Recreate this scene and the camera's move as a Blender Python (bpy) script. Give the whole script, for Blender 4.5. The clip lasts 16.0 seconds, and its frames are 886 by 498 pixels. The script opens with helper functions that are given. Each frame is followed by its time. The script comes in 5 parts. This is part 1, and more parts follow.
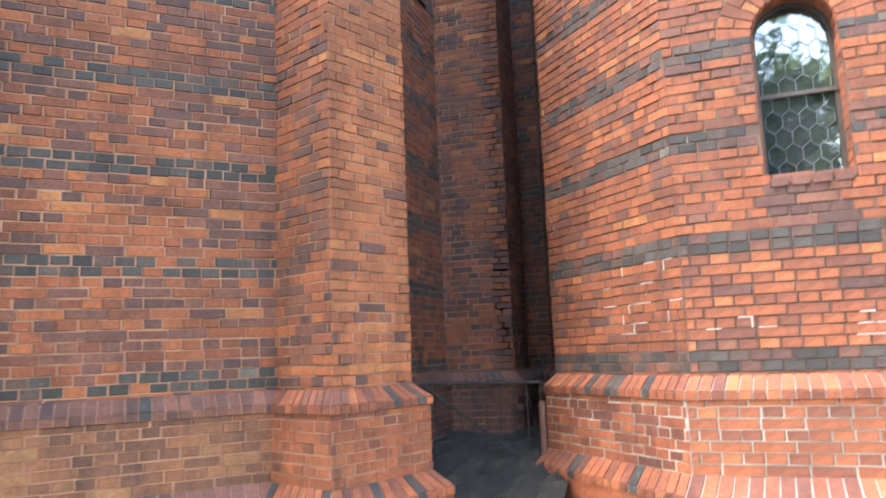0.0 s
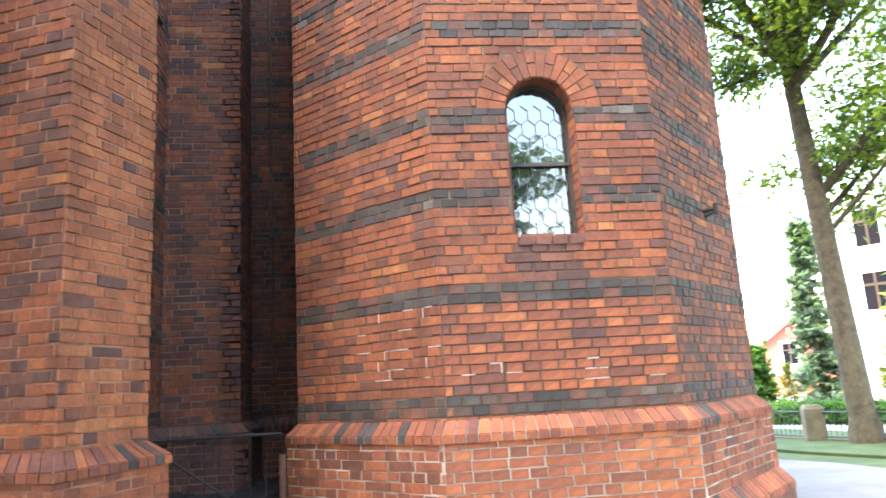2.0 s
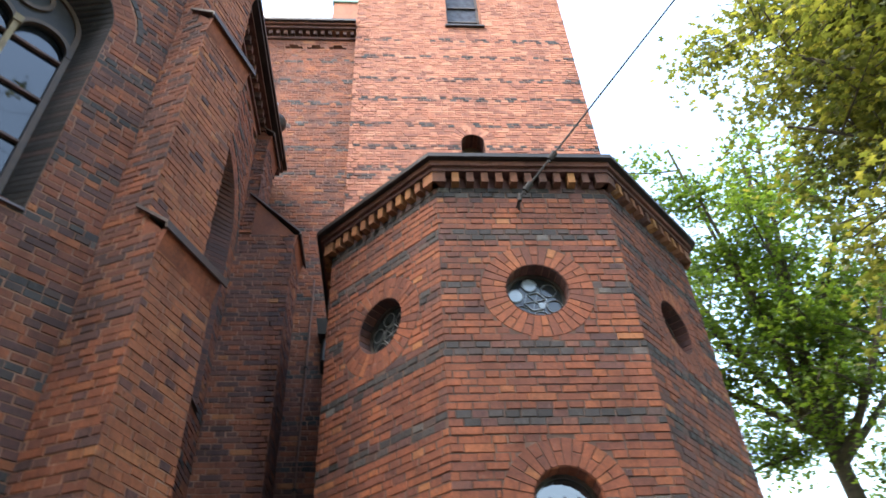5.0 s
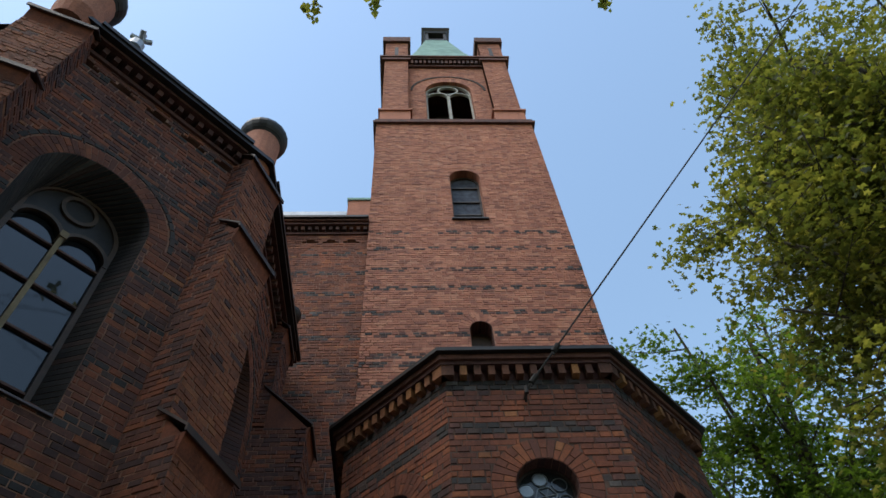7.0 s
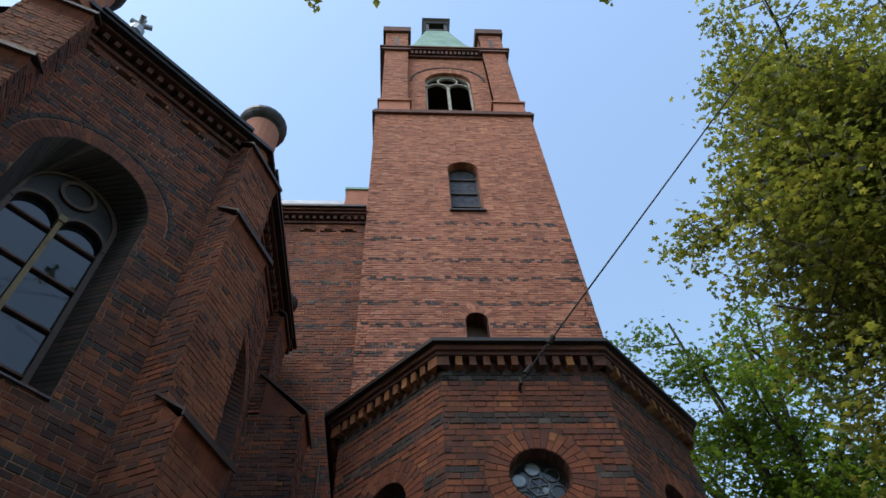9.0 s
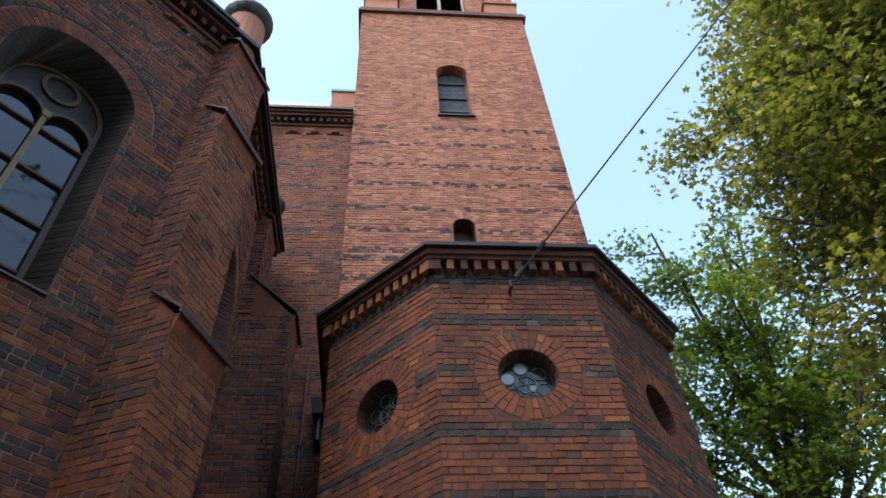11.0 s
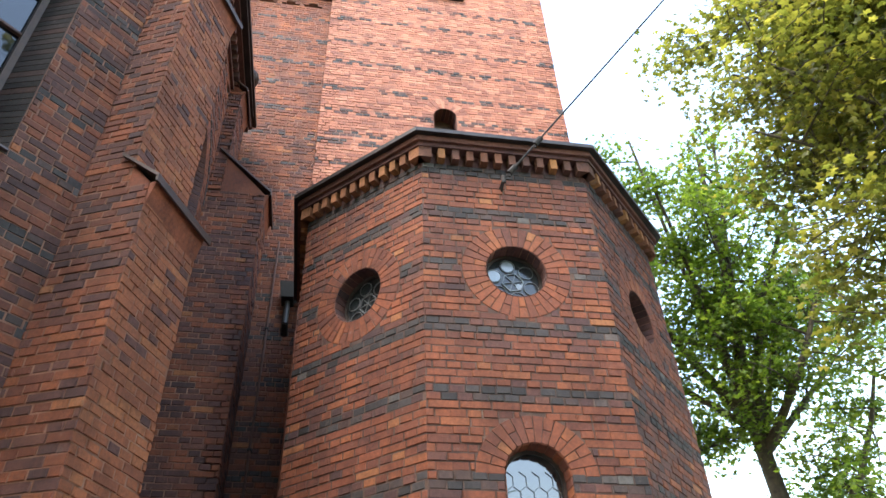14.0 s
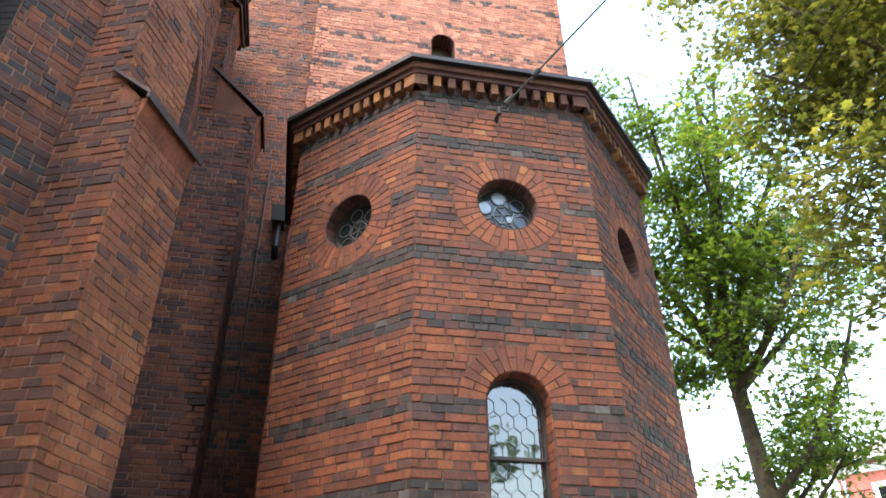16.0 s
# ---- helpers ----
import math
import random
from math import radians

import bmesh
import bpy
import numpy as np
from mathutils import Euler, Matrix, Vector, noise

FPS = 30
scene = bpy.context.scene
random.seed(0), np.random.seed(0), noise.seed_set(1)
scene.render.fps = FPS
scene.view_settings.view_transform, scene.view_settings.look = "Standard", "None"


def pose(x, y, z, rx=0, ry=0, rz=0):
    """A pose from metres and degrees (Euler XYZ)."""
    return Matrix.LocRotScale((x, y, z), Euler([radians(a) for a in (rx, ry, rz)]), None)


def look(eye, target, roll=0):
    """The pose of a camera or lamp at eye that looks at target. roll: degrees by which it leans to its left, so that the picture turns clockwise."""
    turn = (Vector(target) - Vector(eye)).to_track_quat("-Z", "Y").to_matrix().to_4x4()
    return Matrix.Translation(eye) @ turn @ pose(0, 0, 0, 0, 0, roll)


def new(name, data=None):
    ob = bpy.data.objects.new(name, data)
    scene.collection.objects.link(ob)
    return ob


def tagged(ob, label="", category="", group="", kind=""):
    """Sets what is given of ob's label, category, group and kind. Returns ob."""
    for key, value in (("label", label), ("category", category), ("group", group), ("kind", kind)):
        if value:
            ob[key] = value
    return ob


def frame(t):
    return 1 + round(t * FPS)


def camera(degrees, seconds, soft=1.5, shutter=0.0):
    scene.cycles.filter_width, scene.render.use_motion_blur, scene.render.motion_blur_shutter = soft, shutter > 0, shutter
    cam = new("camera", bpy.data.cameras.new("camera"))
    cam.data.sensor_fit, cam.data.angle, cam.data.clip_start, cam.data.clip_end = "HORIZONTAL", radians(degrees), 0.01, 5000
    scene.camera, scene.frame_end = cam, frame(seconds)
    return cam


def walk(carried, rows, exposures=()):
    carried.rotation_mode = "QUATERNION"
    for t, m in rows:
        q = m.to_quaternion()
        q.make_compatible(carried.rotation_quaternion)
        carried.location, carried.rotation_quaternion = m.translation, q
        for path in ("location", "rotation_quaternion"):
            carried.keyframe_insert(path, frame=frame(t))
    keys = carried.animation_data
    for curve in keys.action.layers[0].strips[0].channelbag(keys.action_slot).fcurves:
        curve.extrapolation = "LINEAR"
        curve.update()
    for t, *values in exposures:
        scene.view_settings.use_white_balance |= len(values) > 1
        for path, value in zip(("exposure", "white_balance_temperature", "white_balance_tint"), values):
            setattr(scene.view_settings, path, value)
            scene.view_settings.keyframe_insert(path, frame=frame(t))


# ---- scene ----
cam = camera(64.2, 16.0, soft=1.5, shutter=0.5)
PATH = [
    (0, (0.099, -5.458, 1.238), (-0.566, -3.594, 1.528), -2.2),
    (0.5, (-0.123, -5.436, 1.234), (-0.601, -3.528, 1.596), -0.2),
    (1, (-0.303, -5.347, 1.244), (-0.598, -3.399, 1.585), -0.6),
    (1.5, (-0.423, -5.31, 1.264), (-0.486, -3.359, 1.699), 0.0),
    (2, (-0.542, -5.397, 1.241), (-0.327, -3.446, 1.628), -3.3),
    (2.5, (-0.545, -5.399, 1.217), (-0.24, -3.483, 1.702), -1.5),
    (3, (-0.53, -5.392, 1.287), (-0.209, -3.596, 2.105), -2.1),
    (3.5, (-0.479, -5.37, 1.297), (-0.317, -3.65, 2.304), -2.6),
    (4, (-0.45, -5.39, 1.347), (-0.286, -3.76, 2.494), -0.9),
    (4.5, (-0.429, -5.413, 1.365), (-0.228, -3.899, 2.655), -1.7),
    (5, (-0.444, -5.387, 1.379), (-0.309, -3.881, 2.689), -3.3),
    (5.2, (-0.454, -5.335, 1.419), (-0.347, -3.877, 2.784), -4.3),
    (7.3, (-0.426, -5.803, 1.205), (-0.328, -4.676, 2.854), -4.2),
    (7.5, (-0.435, -5.79, 1.196), (-0.341, -4.664, 2.846), -3.9),
    (7.8, (-0.416, -5.714, 1.21), (-0.322, -4.58, 2.854), -4.9),
    (8, (-0.44, -5.775, 1.222), (-0.342, -4.633, 2.861), -4.8),
    (8.2, (-0.436, -5.808, 1.22), (-0.337, -4.662, 2.857), -4.6),
    (10.3, (-0.539, -5.762, 1.164), (-0.38, -4.483, 2.694), -3.7),
    (10.5, (-0.574, -5.76, 1.178), (-0.404, -4.433, 2.664), -4.8),
    (11, (-0.568, -5.765, 1.17), (-0.399, -4.41, 2.631), -4.1),
    (11.5, (-0.595, -5.569, 1.234), (-0.444, -4.115, 2.598), -2.9),
    (12, (-0.681, -5.355, 1.381), (-0.594, -3.824, 2.664), -4.7),
    (12.5, (-0.702, -5.367, 1.361), (-0.71, -3.8, 2.605), -0.7),
    (13, (-0.738, -5.476, 1.391), (-0.456, -3.949, 2.652), 2.6),
    (13.5, (-0.828, -5.513, 1.342), (-0.458, -4.007, 2.606), -0.5),
    (14, (-0.859, -5.454, 1.376), (-0.559, -3.912, 2.614), -2.4),
    (14.5, (-0.804, -5.455, 1.359), (-0.499, -3.88, 2.553), -0.5),
    (15, (-0.818, -5.507, 1.363), (-0.473, -3.929, 2.542), 0.2),
    (15.5, (-0.847, -5.469, 1.327), (-0.492, -3.875, 2.481), -2.0),
    (16, (-0.862, -5.487, 1.353), (-0.52, -3.836, 2.429), -0.5),
]
EXPOSURES = [(0, 4.15, 6700, 12), (0.5, 4.25, 6700, 12), (1.0, 4.2, 6700, 12), (1.5, 4.15, 6700, 12), (2.5, 3.25, 6700, 12), (3.0, 3.0, 6700, 12), (3.5, 3.0, 6700, 12), (5.2, 2.55, 6600, 12), (7.3, 0.6, 6400, 7), (8.2, 0.6, 6400, 7), (10.3, 1.45, 6400, 13), (11.0, 1.5, 6400, 13), (11.5, 1.85, 6500, 13), (12.0, 2.35, 6600, 13), (13.0, 2.9, 6700, 13), (14.0, 2.82, 6700, 13), (16.0, 2.88, 6700, 13)]
walk(cam, [(t, look(eye, target, roll)) for t, eye, target, roll in PATH], EXPOSURES)

# ---- light: hazy bright sky, weak broad sun ----
world = bpy.data.worlds.new("sky")
scene.world = world
world.use_nodes = True
wn = world.node_tree
sky = wn.nodes.new("ShaderNodeTexSky")
sky.sky_type = "NISHITA"
sky.sun_disc = False
sky.sun_elevation, sky.sun_rotation = radians(57.4), radians(228)
sky.air_density, sky.dust_density, sky.ozone_density = 1.7, 0.9, 0.6
wn.links.new(sky.outputs[0], wn.nodes["Background"].inputs[0])
wn.nodes["Background"].inputs[1].default_value = 0.15
sun = new("sun", bpy.data.lights.new("sun", "SUN"))
sun.data.energy, sun.data.angle, sun.data.color = 1.1, radians(30), (1.0, 0.96, 0.9)
sun.matrix_world = look((-20, -18, 42), (0, 0, 0))

# ---- materials ----
def mat(name, rough=0.8, metal=0.0):
    m = bpy.data.materials.new(name)
    m.use_nodes = True
    b = m.node_tree.nodes["Principled BSDF"]
    b.inputs["Roughness"].default_value, b.inputs["Metallic"].default_value = rough, metal
    return m, m.node_tree, b


def node(nt, kind, **values):
    n = nt.nodes.new(kind)
    for k, v in values.items():
        n.inputs[k].default_value = v
    return n


def noise_of(nt, scale, detail=4.0, rough=0.6):
    co = nt.nodes.new("ShaderNodeTexCoord")
    n = node(nt, "ShaderNodeTexNoise", Scale=scale, Detail=detail, Roughness=rough)
    nt.links.new(co.outputs["Object"], n.inputs["Vector"])
    return n.outputs["Fac"]


def ramp(nt, fac, stops):
    r = nt.nodes.new("ShaderNodeValToRGB")
    el = r.color_ramp.elements
    while len(el) < len(stops):
        el.new(0.5)
    for e, (p, c) in zip(el, stops):
        e.position, e.color = p, (*c, 1)
    nt.links.new(fac, r.inputs[0])
    return r.outputs[0]


def mixc(nt, fac, a, b, mode="MIX"):
    m = nt.nodes.new("ShaderNodeMix")
    m.data_type, m.blend_type = "RGBA", mode
    for socket, v in ((m.inputs[0], fac), (m.inputs[6], a), (m.inputs[7], b)):
        if isinstance(v, (int, float)):
            socket.default_value = v
        elif isinstance(v, tuple):
            socket.default_value = (*v, 1)
        else:
            nt.links.new(v, socket)
    return m.outputs[2]


def bump(nt, b, fac, strength, dist):
    n = node(nt, "ShaderNodeBump", Strength=strength, Distance=dist)
    nt.links.new(fac, n.inputs["Height"])
    nt.links.new(n.outputs[0], b.inputs["Normal"])


def brick_mat(name, stops, piece=False, rough=0.85, soot=0.5, mottle=0.55):
    m, nt, b = mat(name, rough)
    if piece:
        r = nt.nodes.new("ShaderNodeObjectInfo").outputs["Random"]
    else:
        r = nt.nodes.new("ShaderNodeNewGeometry").outputs["Random Per Island"]
    base = ramp(nt, r, stops)
    grain = noise_of(nt, 34, 8, 0.75)
    c = mixc(nt, 0.75, base, ramp(nt, grain, [(0.28, (0.38, 0.36, 0.37)), (0.5, (0.85, 0.85, 0.85)), (0.62, (1.1, 1.08, 1.05)), (0.8, (1.5, 1.4, 1.25))]), "MULTIPLY")
    patch = noise_of(nt, 1.1, 6, 0.7)
    c = mixc(nt, soot, c, ramp(nt, patch, [(0.36, (0.28, 0.25, 0.26)), (0.52, (0.9, 0.9, 0.9)), (0.7, (1.3, 1.2, 1.05))]), "MULTIPLY")
    c = mixc(nt, mottle, c, ramp(nt, noise_of(nt, 5.5, 5, 0.7), [(0.3, (0.55, 0.5, 0.5)), (0.5, (0.95, 0.95, 0.95)), (0.7, (1.25, 1.2, 1.12))]), "MULTIPLY")
    co = nt.nodes.new("ShaderNodeTexCoord")
    mp = nt.nodes.new("ShaderNodeMapping")
    mp.inputs["Scale"].default_value = (3.2, 3.2, 0.35)
    nt.links.new(co.outputs["Object"], mp.inputs["Vector"])
    streak = node(nt, "ShaderNodeTexNoise", Scale=1.6, Detail=6.0, Roughness=0.65)
    nt.links.new(mp.outputs[0], streak.inputs["Vector"])
    c = mixc(nt, mottle * 0.9, c, ramp(nt, streak.outputs["Fac"], [(0.34, (0.42, 0.4, 0.41)), (0.52, (1.0, 1.0, 1.0))]), "MULTIPLY")
    smear = noise_of(nt, 13, 7, 0.7)
    c = mixc(nt, ramp(nt, smear, [(0.6, (0, 0, 0)), (0.74, (0.28, 0.28, 0.28)), (0.85, (0.6, 0.6, 0.6))]), c, (0.27, 0.21, 0.175))
    nt.links.new(c, b.inputs["Base Color"])
    bump(nt, b, noise_of(nt, 48, 7, 0.75), 0.75, 0.006)
    return m


RED = [(0.0, (0.135, 0.044, 0.027)), (0.15, (0.18, 0.053, 0.027)), (0.5, (0.235, 0.065, 0.027)), (0.85, (0.27, 0.077, 0.03)), (0.97, (0.31, 0.097, 0.035)), (1.0, (0.36, 0.14, 0.05))]
REDDER = [(0.0, (0.13, 0.042, 0.028)), (0.25, (0.2, 0.058, 0.029)), (0.7, (0.27, 0.076, 0.032)), (1.0, (0.33, 0.107, 0.042))]
DARK = [(0.0, (0.026, 0.021, 0.02)), (0.4, (0.043, 0.035, 0.033)), (0.65, (0.058, 0.049, 0.046)), (0.8, (0.065, 0.042, 0.036)), (0.95, (0.09, 0.047, 0.036)), (1.0, (0.125, 0.115, 0.103))]
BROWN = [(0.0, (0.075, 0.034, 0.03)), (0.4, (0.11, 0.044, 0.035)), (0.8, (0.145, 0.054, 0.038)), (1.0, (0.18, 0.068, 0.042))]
# brighter, evener red for buttress fronts: the light on them is in the colour
EVEN_LIT = [(0.0, (0.22, 0.068, 0.032)), (0.3, (0.28, 0.086, 0.036)), (0.8, (0.32, 0.1, 0.04)), (1.0, (0.36, 0.13, 0.05))]
TOWER = [(0.0, (0.25, 0.092, 0.06)), (0.3, (0.36, 0.128, 0.075)), (0.7, (0.44, 0.162, 0.092)), (1.0, (0.51, 0.22, 0.13))]
brick_red = brick_mat("brick_red", RED)
brick_even_lit = brick_mat("brick_even_lit", EVEN_LIT, soot=0.4)
brick_red_piece = brick_mat("brick_red_piece", REDDER, True, soot=0.45)
brick_plinth = brick_mat("brick_plinth", REDDER, soot=0.6)
brick_foot = brick_mat("brick_foot", [(0.0, (0.1, 0.043, 0.028)), (0.4, (0.155, 0.062, 0.034)), (0.8, (0.2, 0.077, 0.038)), (1.0, (0.24, 0.115, 0.055))], soot=0.7)
brick_dark = brick_mat("brick_dark", DARK, rough=0.82, soot=0.3)
brick_dark_piece = brick_mat("brick_dark_piece", DARK, True, rough=0.82, soot=0.3)
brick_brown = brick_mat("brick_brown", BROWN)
brick_tower = brick_mat("brick_tower", TOWER, soot=0.2, mottle=0.25)


def plain(name, stops, scale=6.0, rough=0.8, metal=0.0, bumps=0.0, fine=60):
    m, nt, b = mat(name, rough, metal)
    c = ramp(nt, noise_of(nt, scale, 6, 0.65), stops)
    c = mixc(nt, 0.4, c, ramp(nt, noise_of(nt, fine, 4, 0.7), [(0.3, (0.6, 0.6, 0.6)), (0.7, (1.15, 1.15, 1.15))]), "MULTIPLY")
    nt.links.new(c, b.inputs["Base Color"])
    if bumps:
        bump(nt, b, noise_of(nt, fine * 0.5, 5, 0.65), bumps, 0.01)
    return m


mortar = plain("mortar", [(0.3, (0.12, 0.062, 0.044)), (0.5, (0.24, 0.115, 0.074)), (0.66, (0.31, 0.165, 0.11)), (0.78, (0.42, 0.33, 0.27))], 2.6, 0.95, bumps=0.4)
mortar_dark = plain("mortar_dark", [(0.3, (0.04, 0.026, 0.021)), (0.5, (0.085, 0.047, 0.034)), (0.66, (0.13, 0.078, 0.055)), (0.78, (0.3, 0.25, 0.21))], 3.2, 0.95, bumps=0.4)
mortar_pale = plain("mortar_pale", [(0.3, (0.12, 0.085, 0.065)), (0.5, (0.28, 0.24, 0.21)), (0.7, (0.46, 0.43, 0.39))], 1.6, 0.95, bumps=0.4)
mortar_tower = plain("mortar_tower", [(0.35, (0.2, 0.085, 0.055)), (0.55, (0.31, 0.145, 0.092)), (0.75, (0.42, 0.26, 0.19))], 1.0, 0.95)
sheet_dark = plain("sheet_metal_dark", [(0.3, (0.018, 0.015, 0.014)), (0.6, (0.035, 0.028, 0.025)), (0.8, (0.07, 0.05, 0.04))], 4, 0.5, 0.4)
sheet_brown = plain("sheet_metal_brown", [(0.3, (0.035, 0.02, 0.016)), (0.7, (0.075, 0.04, 0.03))], 5, 0.55)
zinc = plain("zinc_flashing", [(0.3, (0.25, 0.27, 0.3)), (0.7, (0.4, 0.42, 0.46))], 3, 0.5, 0.5)
slate = plain("slate_roof", [(0.3, (0.05, 0.05, 0.055)), (0.7, (0.11, 0.11, 0.12))], 5, 0.6)
copper = plain("copper_patina", [(0.3, (0.10, 0.2, 0.17)), (0.6, (0.2, 0.34, 0.28)), (0.8, (0.3, 0.42, 0.35))], 2, 0.7)
iron = plain("iron", [(0.3, (0.012, 0.011, 0.011)), (0.7, (0.035, 0.028, 0.024))], 12, 0.8, 0.1)
rust = plain("rusty_pipe", [(0.3, (0.07, 0.03, 0.022)), (0.7, (0.17, 0.075, 0.05))], 10, 0.7)
lead = plain("lead_came", [(0.3, (0.1, 0.105, 0.105)), (0.7, (0.24, 0.25, 0.25))], 20, 0.5, 0.3)
stone = plain("mullion_stone", [(0.3, (0.2, 0.145, 0.085)), (0.6, (0.3, 0.22, 0.13)), (0.8, (0.36, 0.28, 0.18))], 6, 0.85, bumps=0.3)
stone_pale = plain("pale_stone", [(0.3, (0.26, 0.24, 0.22)), (0.7, (0.42, 0.4, 0.37))], 5, 0.9, bumps=0.2)
stone_grey = plain("weathered_stone", [(0.3, (0.07, 0.065, 0.04)), (0.6, (0.15, 0.13, 0.09)), (0.8, (0.24, 0.21, 0.16))], 3, 0.95, bumps=0.5)
wood_brown = plain("wood_brown", [(0.3, (0.05, 0.028, 0.018)), (0.7, (0.11, 0.06, 0.035))], 8, 0.6)
frame_dark = plain("window_frame_dark", [(0.3, (0.03, 0.022, 0.018)), (0.7, (0.065, 0.045, 0.035))], 9, 0.6)
asphalt = plain("asphalt_path", [(0.3, (0.14, 0.135, 0.14)), (0.6, (0.2, 0.195, 0.2)), (0.8, (0.26, 0.25, 0.24))], 1.2, 0.9, bumps=0.3)
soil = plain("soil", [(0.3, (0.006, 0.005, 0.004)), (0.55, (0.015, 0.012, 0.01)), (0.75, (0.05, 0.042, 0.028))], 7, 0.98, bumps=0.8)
lawn = plain("lawn", [(0.3, (0.035, 0.06, 0.015)), (0.55, (0.06, 0.095, 0.025)), (0.75, (0.11, 0.13, 0.045))], 2.0, 0.95, bumps=0.6)
paving = plain("pale_paving", [(0.3, (0.42, 0.4, 0.36)), (0.7, (0.58, 0.56, 0.52))], 1.0, 0.9)
plaster_red = plain("red_facade", [(0.3, (0.48, 0.12, 0.09)), (0.7, (0.6, 0.18, 0.13))], 0.8, 0.9)
plaster_white = plain("white_facade", [(0.3, (0.68, 0.67, 0.64)), (0.7, (0.82, 0.81, 0.79))], 0.8, 0.9)
roof_tile = plain("tile_roof", [(0.3, (0.3, 0.22, 0.18)), (0.7, (0.5, 0.42, 0.36))], 3, 0.85)
bark = plain("bark", [(0.3, (0.04, 0.033, 0.024)), (0.55, (0.085, 0.07, 0.046)), (0.75, (0.12, 0.11, 0.058))], 7, 0.95, bumps=1.0, fine=30)
paint_green = plain("green_iron", [(0.3, (0.03, 0.05, 0.035)), (0.7, (0.07, 0.1, 0.075))], 8, 0.5)


def leaf_mat(name, stops):
    m, nt, b = mat(name, 0.45)
    c = ramp(nt, nt.nodes.new("ShaderNodeNewGeometry").outputs["Random Per Island"], stops)
    c = mixc(nt, 0.5, c, ramp(nt, noise_of(nt, 0.7, 3), [(0.35, (0.7, 0.75, 0.7)), (0.65, (1.15, 1.1, 1.0))]), "MULTIPLY")
    nt.links.new(c, b.inputs["Base Color"])
    t = nt.nodes.new("ShaderNodeBsdfTranslucent")
    bright = mixc(nt, 1.0, c, (1.85, 1.75, 0.85), "MULTIPLY")
    nt.links.new(bright, t.inputs["Color"])
    mx = nt.nodes.new("ShaderNodeMixShader")
    mx.inputs[0].default_value = 0.64
    out = nt.nodes["Material Output"]
    nt.links.new(b.outputs[0], mx.inputs[1])
    nt.links.new(t.outputs[0], mx.inputs[2])
    nt.links.new(mx.outputs[0], out.inputs["Surface"])
    return m


leaf_green = leaf_mat("leaf_green", [(0.0, (0.04, 0.075, 0.016)), (0.5, (0.085, 0.143, 0.025)), (1.0, (0.15, 0.215, 0.04))])
leaf_olive = leaf_mat("leaf_olive", [(0.0, (0.055, 0.068, 0.018)), (0.5, (0.1, 0.112, 0.03)), (0.85, (0.155, 0.158, 0.04)), (1.0, (0.22, 0.205, 0.06))])
leaf_blue = leaf_mat("needle_blue", [(0.0, (0.08, 0.13, 0.11)), (0.5, (0.14, 0.2, 0.18)), (1.0, (0.24, 0.3, 0.28))])
leaf_yellow = leaf_mat("needle_yellow", [(0.0, (0.1, 0.13, 0.03)), (0.5, (0.18, 0.2, 0.05)), (1.0, (0.27, 0.27, 0.09))])
leaf_hedge = leaf_mat("leaf_hedge", [(0.0, (0.05, 0.12, 0.03)), (1.0, (0.13, 0.24, 0.07))])


def glass_mat(name, tint, rough=0.06, ior=1.9):
    """Old window glass: a clear coat of sky over a dark room."""
    m, nt, b = mat(name, rough)
    c = ramp(nt, noise_of(nt, 7, 3), [(0.35, tuple(v * 0.6 for v in tint)), (0.7, tint)])
    nt.links.new(c, b.inputs["Base Color"])
    b.inputs["IOR"].default_value = ior
    bump(nt, b, noise_of(nt, 4, 2), 0.07, 0.02)
    return m


glass_old = glass_mat("leaded_glass", (0.035, 0.04, 0.043), 0.03, 2.0)
glass_church = glass_mat("church_glass", (0.012, 0.015, 0.02), 0.04, 1.6)
glass_round = glass_mat("round_window_glass", (0.035, 0.04, 0.042), 0.1, 1.5)
# pale base colour paints the sky reflected by tilted panes
glass_pale = glass_mat("sky_glint_glass", (0.30, 0.33, 0.34), 0.25)
glass_tower = glass_mat("tower_glass", (0.085, 0.09, 0.11), 0.25, 1.12)

# ---- masonry helpers ----
C, ZB, W = 0.077, 1.10, 1.87
GROUND = -0.25
R2 = math.sqrt(0.5)
UP = np.array((0.0, 0.0, 1.0))


def v3(x, y, z=0.0):
    return np.array((x, y, z), float)


